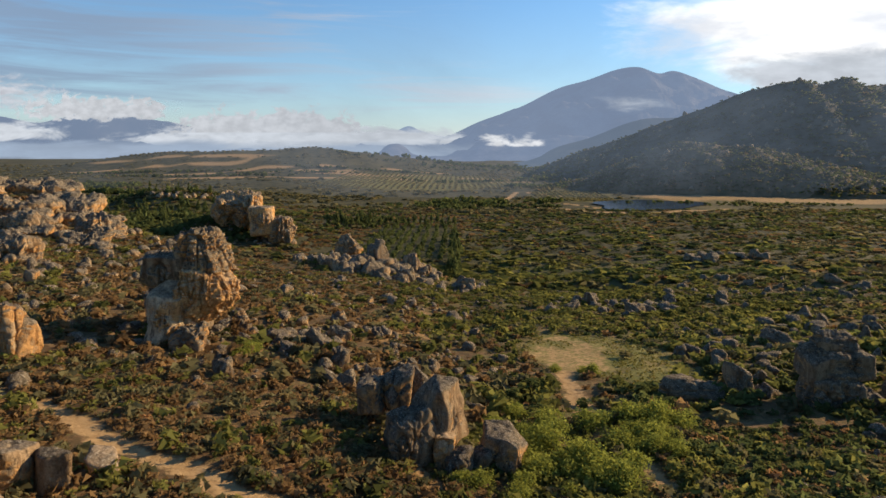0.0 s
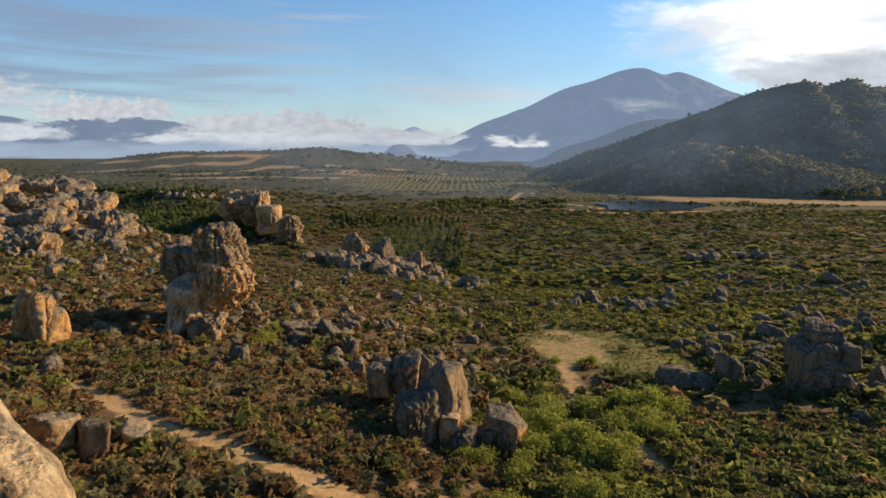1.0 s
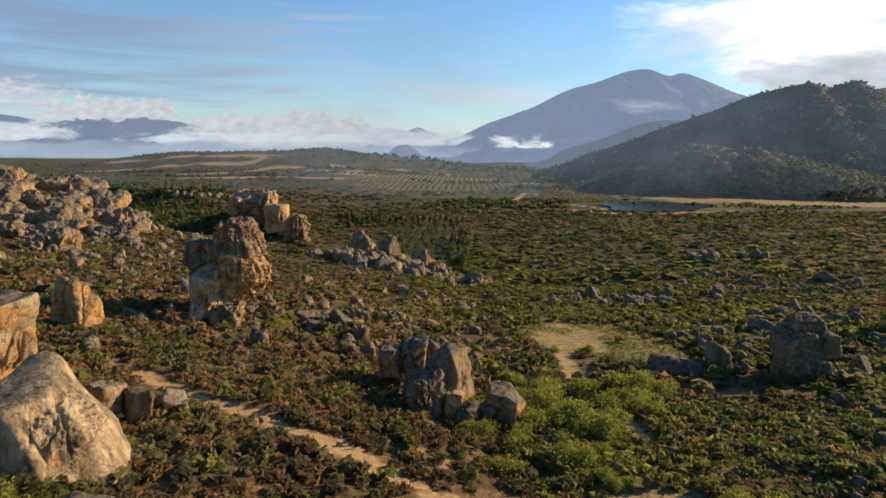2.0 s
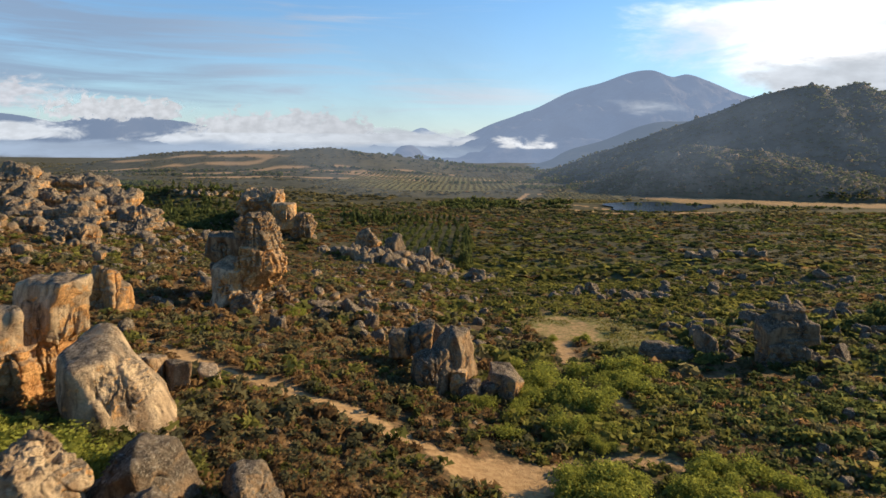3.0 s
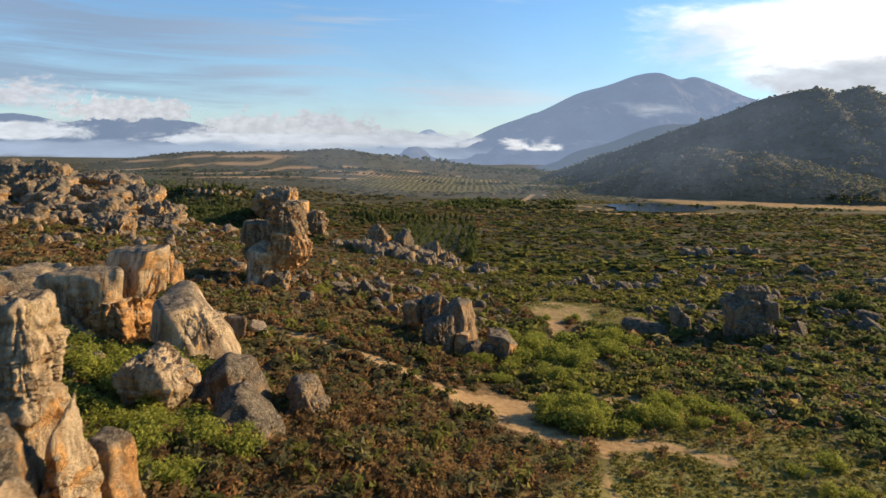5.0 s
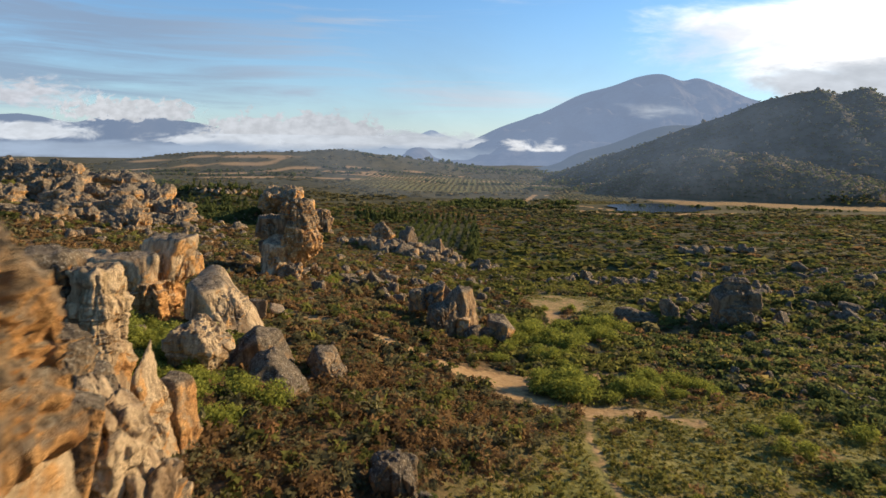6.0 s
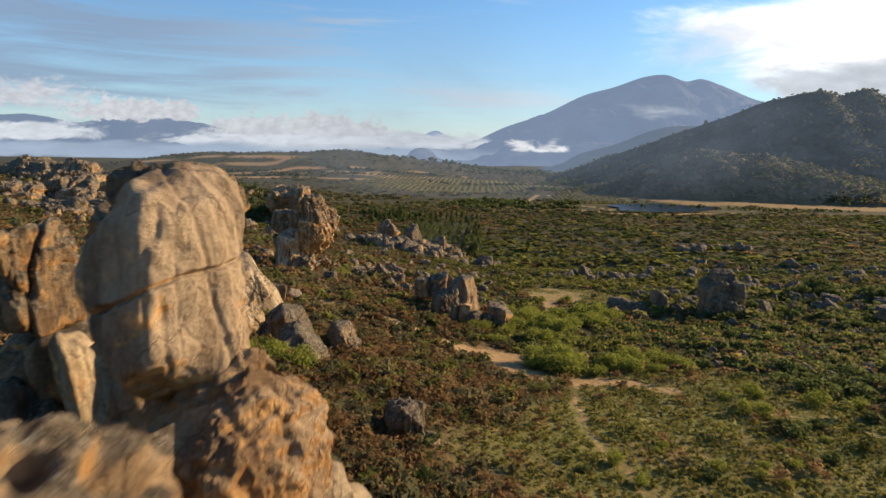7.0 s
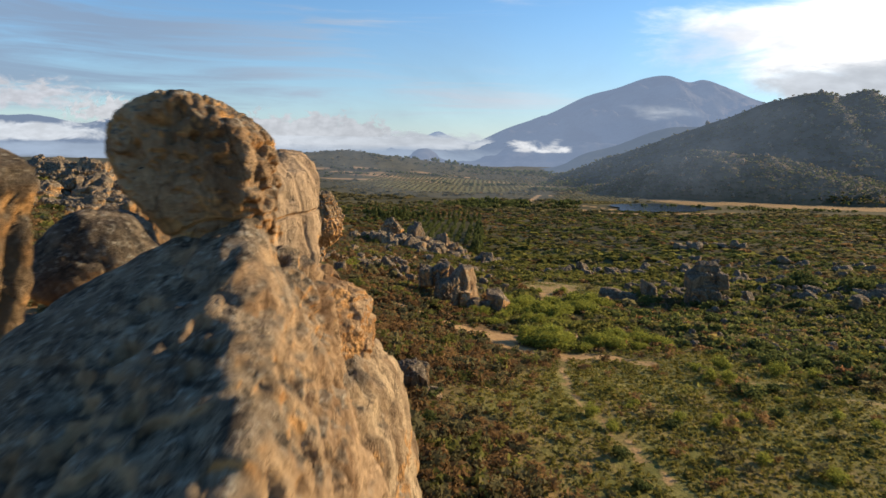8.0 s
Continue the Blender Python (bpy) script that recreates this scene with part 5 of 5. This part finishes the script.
R3 = [M_ROCK, M_ROCK_GREY, M_ROCK, M_ROCK_GREY]
# RG: grey rock for the right slope, its dark tone partly standing for shade
RG = [M_ROCK_GREY]
RO = [M_ROCK, M_ROCK_GREY, M_ROCK_GREY, M_ROCK]
strew([(-20, 96, 24, 30, 190, 0.7, 4.4, R3), (-24, 99, 7, 5, 16, 3.0, 6.0, R3), (-60, 106, 24, 20, 90, 0.8, 4.0, R3), (-5, 76, 10, 14, 60, 0.6, 2.6, R3),
       (-40, 82, 12, 6, 26, 0.8, 2.6, R3), (-20, 226, 36, 18, 150, 3.0, 9.0, R3), (-120, 346, 34, 16, 90, 2.0, 6.0, RO),
       (-205, 270, 64, 50, 170, 1.5, 6.0, RO), (-125, 190, 46, 56, 220, 1.4, 6.0, R3), (-92, 130, 26, 26, 80, 1.0, 5.0, R3), (-250, 590, 46, 14, 40, 4.0, 10.0, RO),
       (78, 112, 36, 40, 150, 1.4, 6.2, RG), (50, 182, 24, 16, 40, 2.5, 6.5, RG), (120, 190, 50, 50, 70, 2.0, 6.0, RG), (140, 300, 22, 12, 18, 4.0, 9.0, RG),
       (58, 52, 26, 20, 190, 0.5, 2.4, RG), (50, 34, 16, 12, 120, 0.5, 1.9, RG), (104, 108, 16, 20, 40, 2.0, 6.0, RG), (-12, 6, 10, 14, 60, 0.4, 1.5, R3), (-30, 40, 20, 12, 50, 0.4, 1.8, R3),
       (-44, 64, 26, 8, 40, 0.5, 2.2, R3), (0, 130, 14, 40, 60, 0.8, 3.0, R3), (-10, 170, 30, 40, 70, 1.0, 4.0, R3), (-60, 170, 30, 40, 60, 1.0, 4.0, R3),
       (-40, 16, 10, 10, 20, 1.5, 4.0, R3), (20, 45, 30, 14, 40, 0.4, 1.2, RG)], 5)


# ---------------------------------------------------------------- plants
def plant_template(seed, leaves, leaf, clumps=7, tall=0.8, open_=0.5, upright=0.0):
    """Leaf sprays, three corners each, on a heap of clumps about one metre wide that stands on the ground."""
    rng = np.random.default_rng(seed)
    c = rng.normal(0, 1, (clumps, 3))
    c /= np.linalg.norm(c, axis=1)[:, None]
    c = c * rng.uniform(0.12, 0.36, (clumps, 1)) * (1, 1, tall) + (0, 0, 0.34 * tall)
    k = rng.integers(clumps, size=leaves)
    d = rng.normal(0, 1, (leaves, 3))
    d /= np.linalg.norm(d, axis=1)[:, None]
    d[:, 2] = np.abs(d[:, 2]) * 0.9 - 0.1
    p = c[k] + d * rng.uniform(open_, 1.0, (leaves, 1)) * 0.27 * (1, 1, tall)
    p[:, 2] = np.maximum(p[:, 2], 0.03)
    nrm = d + rng.normal(0, 0.45, (leaves, 3))
    nrm /= np.linalg.norm(nrm, axis=1)[:, None]
    t = rng.normal(0, 1, (leaves, 3)) * (1, 1, 0.6) + (0, 0, upright)
    t -= nrm * (t * nrm).sum(1)[:, None]
    t /= np.linalg.norm(t, axis=1)[:, None]
    b = np.cross(nrm, t)
    a = leaf * rng.uniform(0.6, 1.4, (leaves, 1))
    w = a * rng.uniform(0.45, 0.8, (leaves, 1))
    return np.stack([p - t * a * 0.5, p + t * a * 0.35 + b * w * 0.5, p + t * a * 0.5 - b * w * 0.45], 1).reshape(-1, 3)


def sow(name, x, y, width, tall, tone, templates, mat, label, seed, z=None):
    """One mesh of many plants."""
    rng = np.random.default_rng(seed)
    if z is None:
        sand, lush, meadow = cover(x, y)
        z = land(x, y, sand, meadow) - 0.05
    kind, turn = rng.integers(len(templates), size=len(x)), rng.uniform(0, 2 * math.pi, len(x))
    VV, TT = [], []
    for k, T in enumerate(templates):
        s = np.nonzero(kind == k)[0]
        if not len(s):
            continue
        c, n = np.cos(turn[s])[:, None], np.sin(turn[s])[:, None]
        w, h = width[s][:, None], tall[s][:, None]
        V = np.stack([x[s][:, None] + w * (T[None, :, 0] * c - T[None, :, 1] * n), y[s][:, None] + w * (T[None, :, 0] * n + T[None, :, 1] * c), z[s][:, None] + h * T[None, :, 2]], 2)
        VV.append(V.reshape(-1, 3))
        TT.append(np.repeat(tone[s], len(T)))
    V = np.concatenate(VV)
    me = fast_mesh(name, V, np.arange(len(V)).reshape(-1, 3))
    add_attr(me, "tone", np.concatenate(TT))
    me.materials.append(mat)
    return tagged(new(name, me), label, "plants", kind="stuff")


CLOSE_T = [plant_template(380 + i, 46, 0.25, 9, 1.0) for i in range(6)]
NEAR_T = [plant_template(400 + i, 26, 0.36, 6, 0.9) for i in range(6)]
MID_T = [plant_template(420 + i, 21, 0.51, 5, 0.8) for i in range(6)]
FAR_T = [plant_template(440 + i, 11, 0.78, 3, 0.75) for i in range(6)]
TUFT_T = [plant_template(460 + i, 9, 0.5, 3, 1.0, 0.2, 2.5) for i in range(6)]


def wedge(n, y0, y1, rng, slope=0.76, back=66):
    """Even places over the wedge of land in front of the rocks."""
    out_x, out_y = [], []
    y = rng.uniform(y0, y1, 3 * n)
    x = rng.uniform(-1, 1, 3 * n) * slope * (y1 + back)
    keep = np.abs(x) < slope * (y + back)
    return x[keep], y[keep]


def scrub(n, y0, y1, size, templates, seed, tag):
    rng = np.random.default_rng(seed)
    x, y = wedge(n, y0, y1, rng)
    sand, lush, meadow = cover(x, y)
    patch, patch2 = fbm2(x, y, 14.0, 3, 21), fbm2(x, y, 34.0, 3, 22)
    keep = ((x > -34) | (y > 6)) & (sand < 0.25) & (orchard_land(x, y) < 0.5) & (rng.uniform(0, 1, len(x)) > 0.975 * np.clip(meadow, 0, 1) ** 0.4) & (rng.uniform(0, 1, len(x)) < 0.9 + 0.9 * (patch - 0.4))
    x, y, lush, patch, patch2 = x[keep][:n], y[keep][:n], lush[keep][:n], patch[keep][:n], patch2[keep][:n]
    r = rng.uniform(0, 1, len(x))
    valley = smooth(y, 90, 240) * 0.10
    green = r < 0.09 + 0.55 * lush + 0.5 * valley + 0.6 * np.clip(patch2 - 0.54, 0, 1)
    # dark plants crowd the right slope: thickets, and plant colour used as shade bands
    band = fbm2(x, y * 2.6, 60.0, 3, 24)
    dark = ~green & (rng.uniform(0, 1, len(x)) < smooth(band, 0.43, 0.58) * smooth(x, 12, 40) * 0.8)
    dark |= (rng.uniform(0, 1, len(x)) < 0.5 * smooth(x, 24, 34) * smooth(y, 10, 22) * (1 - smooth(y, 120, 150)))
    green &= ~dark
    olive = ~green & ~dark & (rng.uniform(0, 1, len(x)) < 0.34 + 0.25 * lush + 0.3 * smooth(x, 20, 70))
    heath = ~green & ~olive & ~dark
    w = size[0] * (size[1] / size[0]) ** (rng.uniform(0, 1, len(x)) ** 1.5) * (0.8 + 0.5 * patch)
    h = w * rng.uniform(0.5, 1.0, len(x)) * (1 - 0.35 * smooth(y, 60, 200) - 0.25 * smooth(y, 150, 320))
    spread = 0.2 - 0.1 * smooth(y, 60, 200)
    tone = np.clip(rng.normal(0.33, spread, len(x)) + 0.5 * (patch - 0.5) + 0.9 * (fbm2(x, y * 2.2, 46.0, 2, 25) - 0.5), 0, 0.68) + (rng.uniform(0, 1, len(x)) < 0.06 - 0.04 * smooth(y, 60, 160)) * 0.3
    for sel, nm, mat, grow, lab in ((heath, "heath", M_HEATH, 0.85, "low brown heath covering the slope"), (olive, "olive_scrub", M_OLIVE, 1.0, "olive-grey scrub bushes on the slope"),
                                    (dark, "dark_scrub", M_CONIFER, 1.0, "dark blue-green scrub, its darkness partly standing for shade"),
                                    (green, "green_scrub", M_GREEN, 1.15, "fresh green bushes among the scrub")):
        if sel.sum():
            sow(nm + tag, x[sel], y[sel], w[sel] * grow, h[sel] * grow, np.clip(tone[sel], 0, 1), templates, mat, lab, seed + 1)


scrub(11500, -42, 30, (0.65, 2.7), CLOSE_T, 61, "")
scrub(11500, 30, 74, (0.65, 2.7), NEAR_T, 60, "_track")
scrub(16000, 74, 230, (1.0, 3.7), MID_T, 62, "_slope")
scrub(17000, 230, 640, (2.5, 7.5), FAR_T, 63, "_valley")


def outer_scrub():
    """Thinner scrub on the flanks and behind the rocks."""
    rng = np.random.default_rng(64)
    x, y = rng.uniform(-130, 110, 9000), rng.uniform(-130, 60, 9000)
    keep = (y < -40) | ((x < -34) & (y < 8)) | (np.abs(x) > 0.76 * (y + 66))
    x, y = x[keep][:5200], y[keep][:5200]
    w = rng.uniform(0.9, 2.6, len(x))
    tone = np.clip(rng.normal(0.35, 0.2, len(x)), 0, 0.9)
    half = rng.uniform(0, 1, len(x)) < 0.6
    sow("heath_flank", x[half], y[half], w[half], w[half] * 0.6, tone[half], FAR_T, M_HEATH, "low brown heath behind the rocks", 68)
    sow("olive_scrub_flank", x[~half], y[~half], w[~half], w[~half] * 0.6, tone[~half], FAR_T, M_OLIVE, "olive scrub behind the rocks", 69)


outer_scrub()


def far_scrub():
    """Low bushes over the plain and the low hills beyond."""
    rng = np.random.default_rng(66)
    y = 580 + 1560 * rng.uniform(0, 1, 9000) ** 1.3
    x = rng.uniform(-0.85, 0.55, 9000) * (y + 60)
    sand, lush, meadow = cover(x, y)
    keep = (sand < 0.2) & (meadow < 0.3) & (fbm2(x, y, 90.0, 3, 31) > 0.42) & ~((np.hypot(x - 232, (y - 690)) < 110))
    x, y = x[keep], y[keep]
    w = rng.uniform(4, 11, len(x))
    sow("far_scrub", x, y, w, w * 0.42, np.clip(rng.normal(0.35, 0.25, len(x)), 0, 1), FAR_T, M_OLIVE, "dark low scrub over the far plain", 67)


far_scrub()


def far_woods():
    """Thickets and tree belts far down the valley."""
    rng = np.random.default_rng(71)
    X, Y, W = [], [], []
    for cx, cy, rx, ry, turn, n, lo, hi in [(-6, 640, 60, 20, 4, 60, 4, 9), (30, 700, 46, 40, 0, 90, 5, 10), (80, 660, 50, 10, -4, 40, 4, 8), (-220, 470, 70, 50, 10, 240, 4, 9), (-138, 350, 34, 24, 0, 320, 2.5, 6),
                                            (-330, 640, 130, 60, 0, 260, 4, 10), (120, 740, 24, 18, 0, 60, 4, 8), (-420, 800, 60, 14, 0, 70, 6, 13), (-560, 900, 120, 40, 0, 120, 6, 14),
                                            (330, 700, 130, 20, -8, 90, 3, 6), (200, 560, 120, 12, -6, 40, 3, 6), (-90, 520, 60, 90, 0, 130, 3, 6), (100, 1900, 420, 160, 0, 260, 8, 18),
                                            (160, 1000, 60, 20, 0, 60, 5, 9), (-40, 1650, 300, 30, 0, 60, 6, 12), (-620, 1340, 190, 8, 14, 70, 5, 9), (-330, 1330, 160, 7, 8, 60, 5, 9), (-150, 1440, 200, 8, 4, 70, 5, 9), (-480, 1230, 200, 8, 10, 70, 5, 10), (60, 1180, 150, 9, -6, 60, 5, 9), (230, 1250, 90, 60, 0, 90, 6, 12)]:
        a, r = rng.uniform(0, 2 * math.pi, n), np.sqrt(rng.uniform(0, 1, n))
        u, v = rx * r * np.cos(a), ry * r * np.sin(a)
        c, s = math.cos(radians(turn)), math.sin(radians(turn))
        X.append(cx + u * c - v * s)
        Y.append(cy + u * s + v * c)
        W.append(rng.uniform(lo, hi, n))
    x, y, w = np.concatenate(X), np.concatenate(Y), np.concatenate(W)
    sow("far_woods", x, y, w, w * rng.uniform(0.7, 1.2, len(x)), rng.uniform(0, 0.6, len(x)), MID_T, M_CONIFER, "dark thickets and tree belts down the valley", 72)


far_woods()


def hill_scrub():
    """Bushes and stones that roughen the slopes of the near hill."""
    rng = np.random.default_rng(75)
    for name, step, w0, w1 in (("hill_east", 1, 3.0, 9.0), ("hill_spur", 1, 2.0, 6.0)):
        me = bpy.data.objects[name].data
        co = np.empty(len(me.vertices) * 3, np.float32)
        me.vertices.foreach_get("co", co)
        co = co.reshape(-1, 3)
        co = co[(co[:, 2] > -28)]
        pick = co[rng.integers(len(co), size=6000)] + rng.normal(0, 1, (6000, 3)) * (6, 6, 0)
        w = rng.uniform(w0, w1, len(pick)) ** 1.0
        sow("scrub_" + name, pick[:, 0], pick[:, 1], w, w * 0.6, rng.uniform(0, 1.0, len(pick)), FAR_T, M_CONIFER, "dark bushes over the rocky hill", 76, pick[:, 2] - 0.8)
        pick = co[rng.integers(len(co), size=520)]
        VV, FF, base = [], [], 0
        for i, q in enumerate(pick):
            V, F = SMALL[5 + i % 4]
            s = rng.uniform(0.35, 1.0) ** 2 * w1 * 1.4
            VV.append(V * s * rng.uniform(0.7, 1.2, 3) + q + (0, 0, 0.15 * s))
            FF.append(F + base)
            base += len(V)
        rm = fast_mesh("crags_" + name, np.concatenate(VV), np.concatenate(FF))
        rm.materials.append(M_ROCK_GREY)
        tagged(new("crags_" + name, rm), "grey crags over the dark hill", "rocks", kind="stuff")


hill_scrub()


def grass():
    rng = np.random.default_rng(81)
    x, y = rng.uniform(-4, 60, 24000), rng.uniform(-48, 36, 24000)
    x2, y2 = rng.uniform(12, 50, 3500), rng.uniform(88, 145, 3500)
    x, y = np.concatenate([x, x2]), np.concatenate([y, y2])
    sand, lush, meadow = cover(x, y)
    keep = (meadow > rng.uniform(0.1, 0.9, len(x))) & (sand < 0.4)
    x, y = x[keep], y[keep]
    w = rng.uniform(0.35, 0.9, len(x))
    sow("meadow_grass", x, y, w, w * rng.uniform(0.35, 0.7, len(x)), np.clip(rng.normal(0.4, 0.25, len(x)), 0, 1), TUFT_T, M_GRASS, "short olive and straw-coloured grass", 82)


grass()


def crown_mesh(name, seed, leaves, leaf, clumps, tall, mat, shape="round"):
    V = plant_template(seed, leaves, leaf, clumps, tall, 0.35)
    if shape == "cone":
        k = np.clip(V[:, 2] / max(V[:, 2].max(), 1e-6), 0, 1)
        V[:, :2] *= (1.25 - 0.95 * k)[:, None]
    me = fast_mesh(name, V, np.arange(len(V)).reshape(-1, 3))
    rng = np.random.default_rng(seed)
    add_attr(me, "tone", np.repeat(np.clip(rng.normal(0.42, 0.16, leaves), 0, 0.7), 3))
    me.materials.append(mat)
    return me


def stem_mesh(name, seed, tall, radius, limbs):
    """A tapered trunk with a few limbs."""
    rng = np.random.default_rng(seed)
    bm = bmesh.new()
    for k in range(limbs + 1):
        a = rng.uniform(0, 6.28)
        start = Vector((0, 0, 0 if k == 0 else tall * rng.uniform(0.2, 0.5)))
        end = Vector((0, 0, tall)) if k == 0 else start + Vector((0.3 * math.cos(a), 0.3 * math.sin(a), 0.3 * tall))
        q = (end - start).to_track_quat("Z", "Y").to_matrix().to_4x4()
        r = radius if k == 0 else radius * 0.5
        bmesh.ops.create_cone(bm, cap_ends=True, segments=6, radius1=r, radius2=r * 0.35, depth=(end - start).length, matrix=Matrix.Translation((start + end) / 2) @ q)
    me = bpy.data.meshes.new(name)
    bm.to_mesh(me)
    bm.free()
    me.materials.append(M_BARK)
    return me


def plant(name, label, category, crown, stem):
    root = tagged(new(name), label, category)
    for part_name, me in (("trunk", stem), ("crown", crown)):
        ob = new(part_name, me)
        ob.parent = root
    return root


def plant_many(kinds, spots, group):
    """Copies of a few grown plants: each spot is x, y, width, height."""
    rng = np.random.default_rng(len(spots))
    x, y = np.array([s[0] for s in spots], float), np.array([s[1] for s in spots], float)
    sand, lush, meadow = cover(x, y)
    z = land(x, y, sand, meadow) - 0.08
    for i, (px, py, w, h) in enumerate(spots):
        m = pose(px, py, z[i], 0, 0, rng.uniform(0, 360))
        ob = kinds[i] if i < len(kinds) else copy_thing(kinds[i % len(kinds)], m)
        ob.matrix_basis = m @ Matrix.Diagonal((w, w, h, 1))
        ob["group"] = group


def green_bushes():
    kinds = [plant("bush", "bright green leafy bush in the gully", "bush", crown_mesh("crown", 500 + i, 1150, 0.075, 30, 1.0, M_FRESH), stem_mesh("trunk", 510 + i, 0.4, 0.03, 3)) for i in range(5)]
    rng = np.random.default_rng(91)
    spots = []
    for cx, cy, rx, ry, n, lo, hi in [(14.5, 64, 6, 10, 28, 2.5, 5.0), (25, 72, 6, 8, 24, 2.5, 5.0), (9, 70, 5, 10, 9, 2.0, 3.6), (15.5, 32.5, 6.5, 3.4, 26, 2.2, 4.4), (27.5, 35, 6, 5, 22, 2.0, 3.8),
                                      (12, 48, 7, 6, 16, 1.6, 3.4), (-31, 20.5, 8, 4.0, 34, 2.4, 4.6), (-38, 25, 7, 5, 20, 2.4, 4.2), (-30, 9, 6, 5, 20, 2.0, 3.8), (-22.5, 22.5, 4, 2.5, 12, 2.2, 3.6), (-20.5, 7, 5.5, 5.5, 26, 2.0, 4.0), (-24, 11, 3, 3, 10, 2.2, 3.6), (-11, 14, 4, 4, 6, 1.2, 2.2),
                                      (-27, 86, 5, 4, 10, 1.6, 3.2), (7, 54, 6, 3, 8, 1.6, 3.0), (38, 17, 8, 5, 10, 1.5, 3.4), (22, 100, 4, 6, 6, 1.8, 3.0), (-6, -22, 4, 10, 8, 1.2, 2.4), (30, -6, 18, 16, 22, 0.8, 2.0)]:
        for _ in range(int(0.78 * n)):
            a, r = rng.uniform(0, 6.28), math.sqrt(rng.uniform(0, 1))
            w = 1.1 * rng.uniform(lo, hi)
            spots.append((cx + rx * r * math.cos(a), cy + ry * r * math.sin(a), w, w * rng.uniform(0.7, 1.0)))
    plant_many(kinds, spots, "green bushes in the gully")


green_bushes()


def dark_bushes():
    kinds = [plant("bush", "dense dark green bush among rocks", "bush", crown_mesh("crown", 520 + i, 480, 0.14, 14, 0.85, M_CONIFER), stem_mesh("trunk", 525 + i, 0.4, 0.03, 3)) for i in range(4)]
    rng = np.random.default_rng(92)
    spots = []
    for cx, cy, rx, ry, n, lo, hi in [(100, 116, 15, 11, 16, 5, 9), (42, 12, 10, 8, 10, 1.6, 3.6), (60, 30, 16, 12, 12, 1.8, 4.0), (16, 84, 5, 9, 9, 2.0, 4.2), (12, 84, 4, 4, 4, 2.0, 3.6), (45, 60, 12, 10, 8, 1.6, 3.4),
                                      (70, 75, 14, 10, 6, 2.0, 4.0), (-8, -6, 7, 8, 6, 1.0, 2.2), (24, -8, 16, 16, 22, 0.8, 1.9)]:
        for _ in range(int(0.55 * n)):
            a, r = rng.uniform(0, 6.28), math.sqrt(rng.uniform(0, 1))
            w = 1.15 * rng.uniform(lo, hi)
            spots.append((cx + rx * r * math.cos(a), cy + ry * r * math.sin(a), w, w * rng.uniform(0.6, 0.9)))
    plant_many(kinds, spots, "dark bushes among the rocks")


dark_bushes()


def orchard():
    rows = [plant("orchard_tree", "small dark green orchard tree in a planted row", "tree", crown_mesh("crown", 540 + i, 100, 0.30, 8, 1.0, M_CONIFER), stem_mesh("trunk", 545 + i, 0.5, 0.03, 2)) for i in range(3)]
    rng = np.random.default_rng(93)
    spots = [(-44 + 6.2 * i + 0.02 * (y - 330) + rng.normal(0, 0.4), y + rng.normal(0, 0.5), rng.uniform(2.8, 3.8), rng.uniform(3.4, 5.2)) for i in range(8) for y in np.arange(305, 470, 5.2)]
    plant_many(rows, spots, "orchard rows")
    tall = [plant("conifer", "tall dark windbreak conifer", "tree", crown_mesh("crown", 550 + i, 200, 0.20, 12, 1.1, M_CONIFER, "cone"), stem_mesh("trunk", 555 + i, 0.8, 0.02, 2)) for i in range(4)]
    spots = [(4 + 0.03 * (y - 250) + rng.normal(0, 1.2), y, rng.uniform(4, 6.5), rng.uniform(9, 15)) for y in np.arange(246, 400, 5.0)]
    spots += [(x, 480 + rng.normal(0, 4), rng.uniform(4, 7), rng.uniform(9, 16)) for x in np.arange(-90, 12, 4.5)]
    spots += [(-72 + rng.normal(0, 8), 470 + rng.normal(0, 8), rng.uniform(5, 8), rng.uniform(11, 18)) for _ in range(10)]
    spots += [(rng.uniform(-190, -120), rng.uniform(400, 470), rng.uniform(4, 7), rng.uniform(7, 13)) for _ in range(80)]
    spots += [(rng.uniform(-330, -190), rng.uniform(430, 640), rng.uniform(5, 8), rng.uniform(8, 14)) for _ in range(130)]
    spots += [(rng.uniform(-760, -560), rng.uniform(880, 960), rng.uniform(7, 12), rng.uniform(9, 16)) for _ in range(30)]
    spots += [(rng.uniform(-590, -470), rng.uniform(760, 840), rng.uniform(7, 11), rng.uniform(10, 17)) for _ in range(26)]
    plant_many(tall, spots, "windbreak conifers")


orchard()


def vineyard():
    """Vine rows as low leafy hedges on pale ground."""
    rng = np.random.default_rng(95)
    X, Y = [], []
    for i in range(34):
        ys = np.arange(960, 1420, 9.0)
        X.append(-214 + 10.2 * i + 0.02 * (ys - 960) + rng.normal(0, 0.6, len(ys)))
        Y.append(ys)
    for i in range(14):
        ys = np.arange(760, 900, 7.0)
        X.append(128 + 7 * i + rng.normal(0, 0.4, len(ys)))
        Y.append(ys)
    x, y = np.concatenate(X), np.concatenate(Y)
    w = rng.uniform(4.2, 5.6, len(x))
    sow("vine_rows", x, y, w, w * 0.45, rng.uniform(0.3, 0.7, len(x)), FAR_T, M_OLIVE, "rows of green vines in the valley", 96)


vineyard()
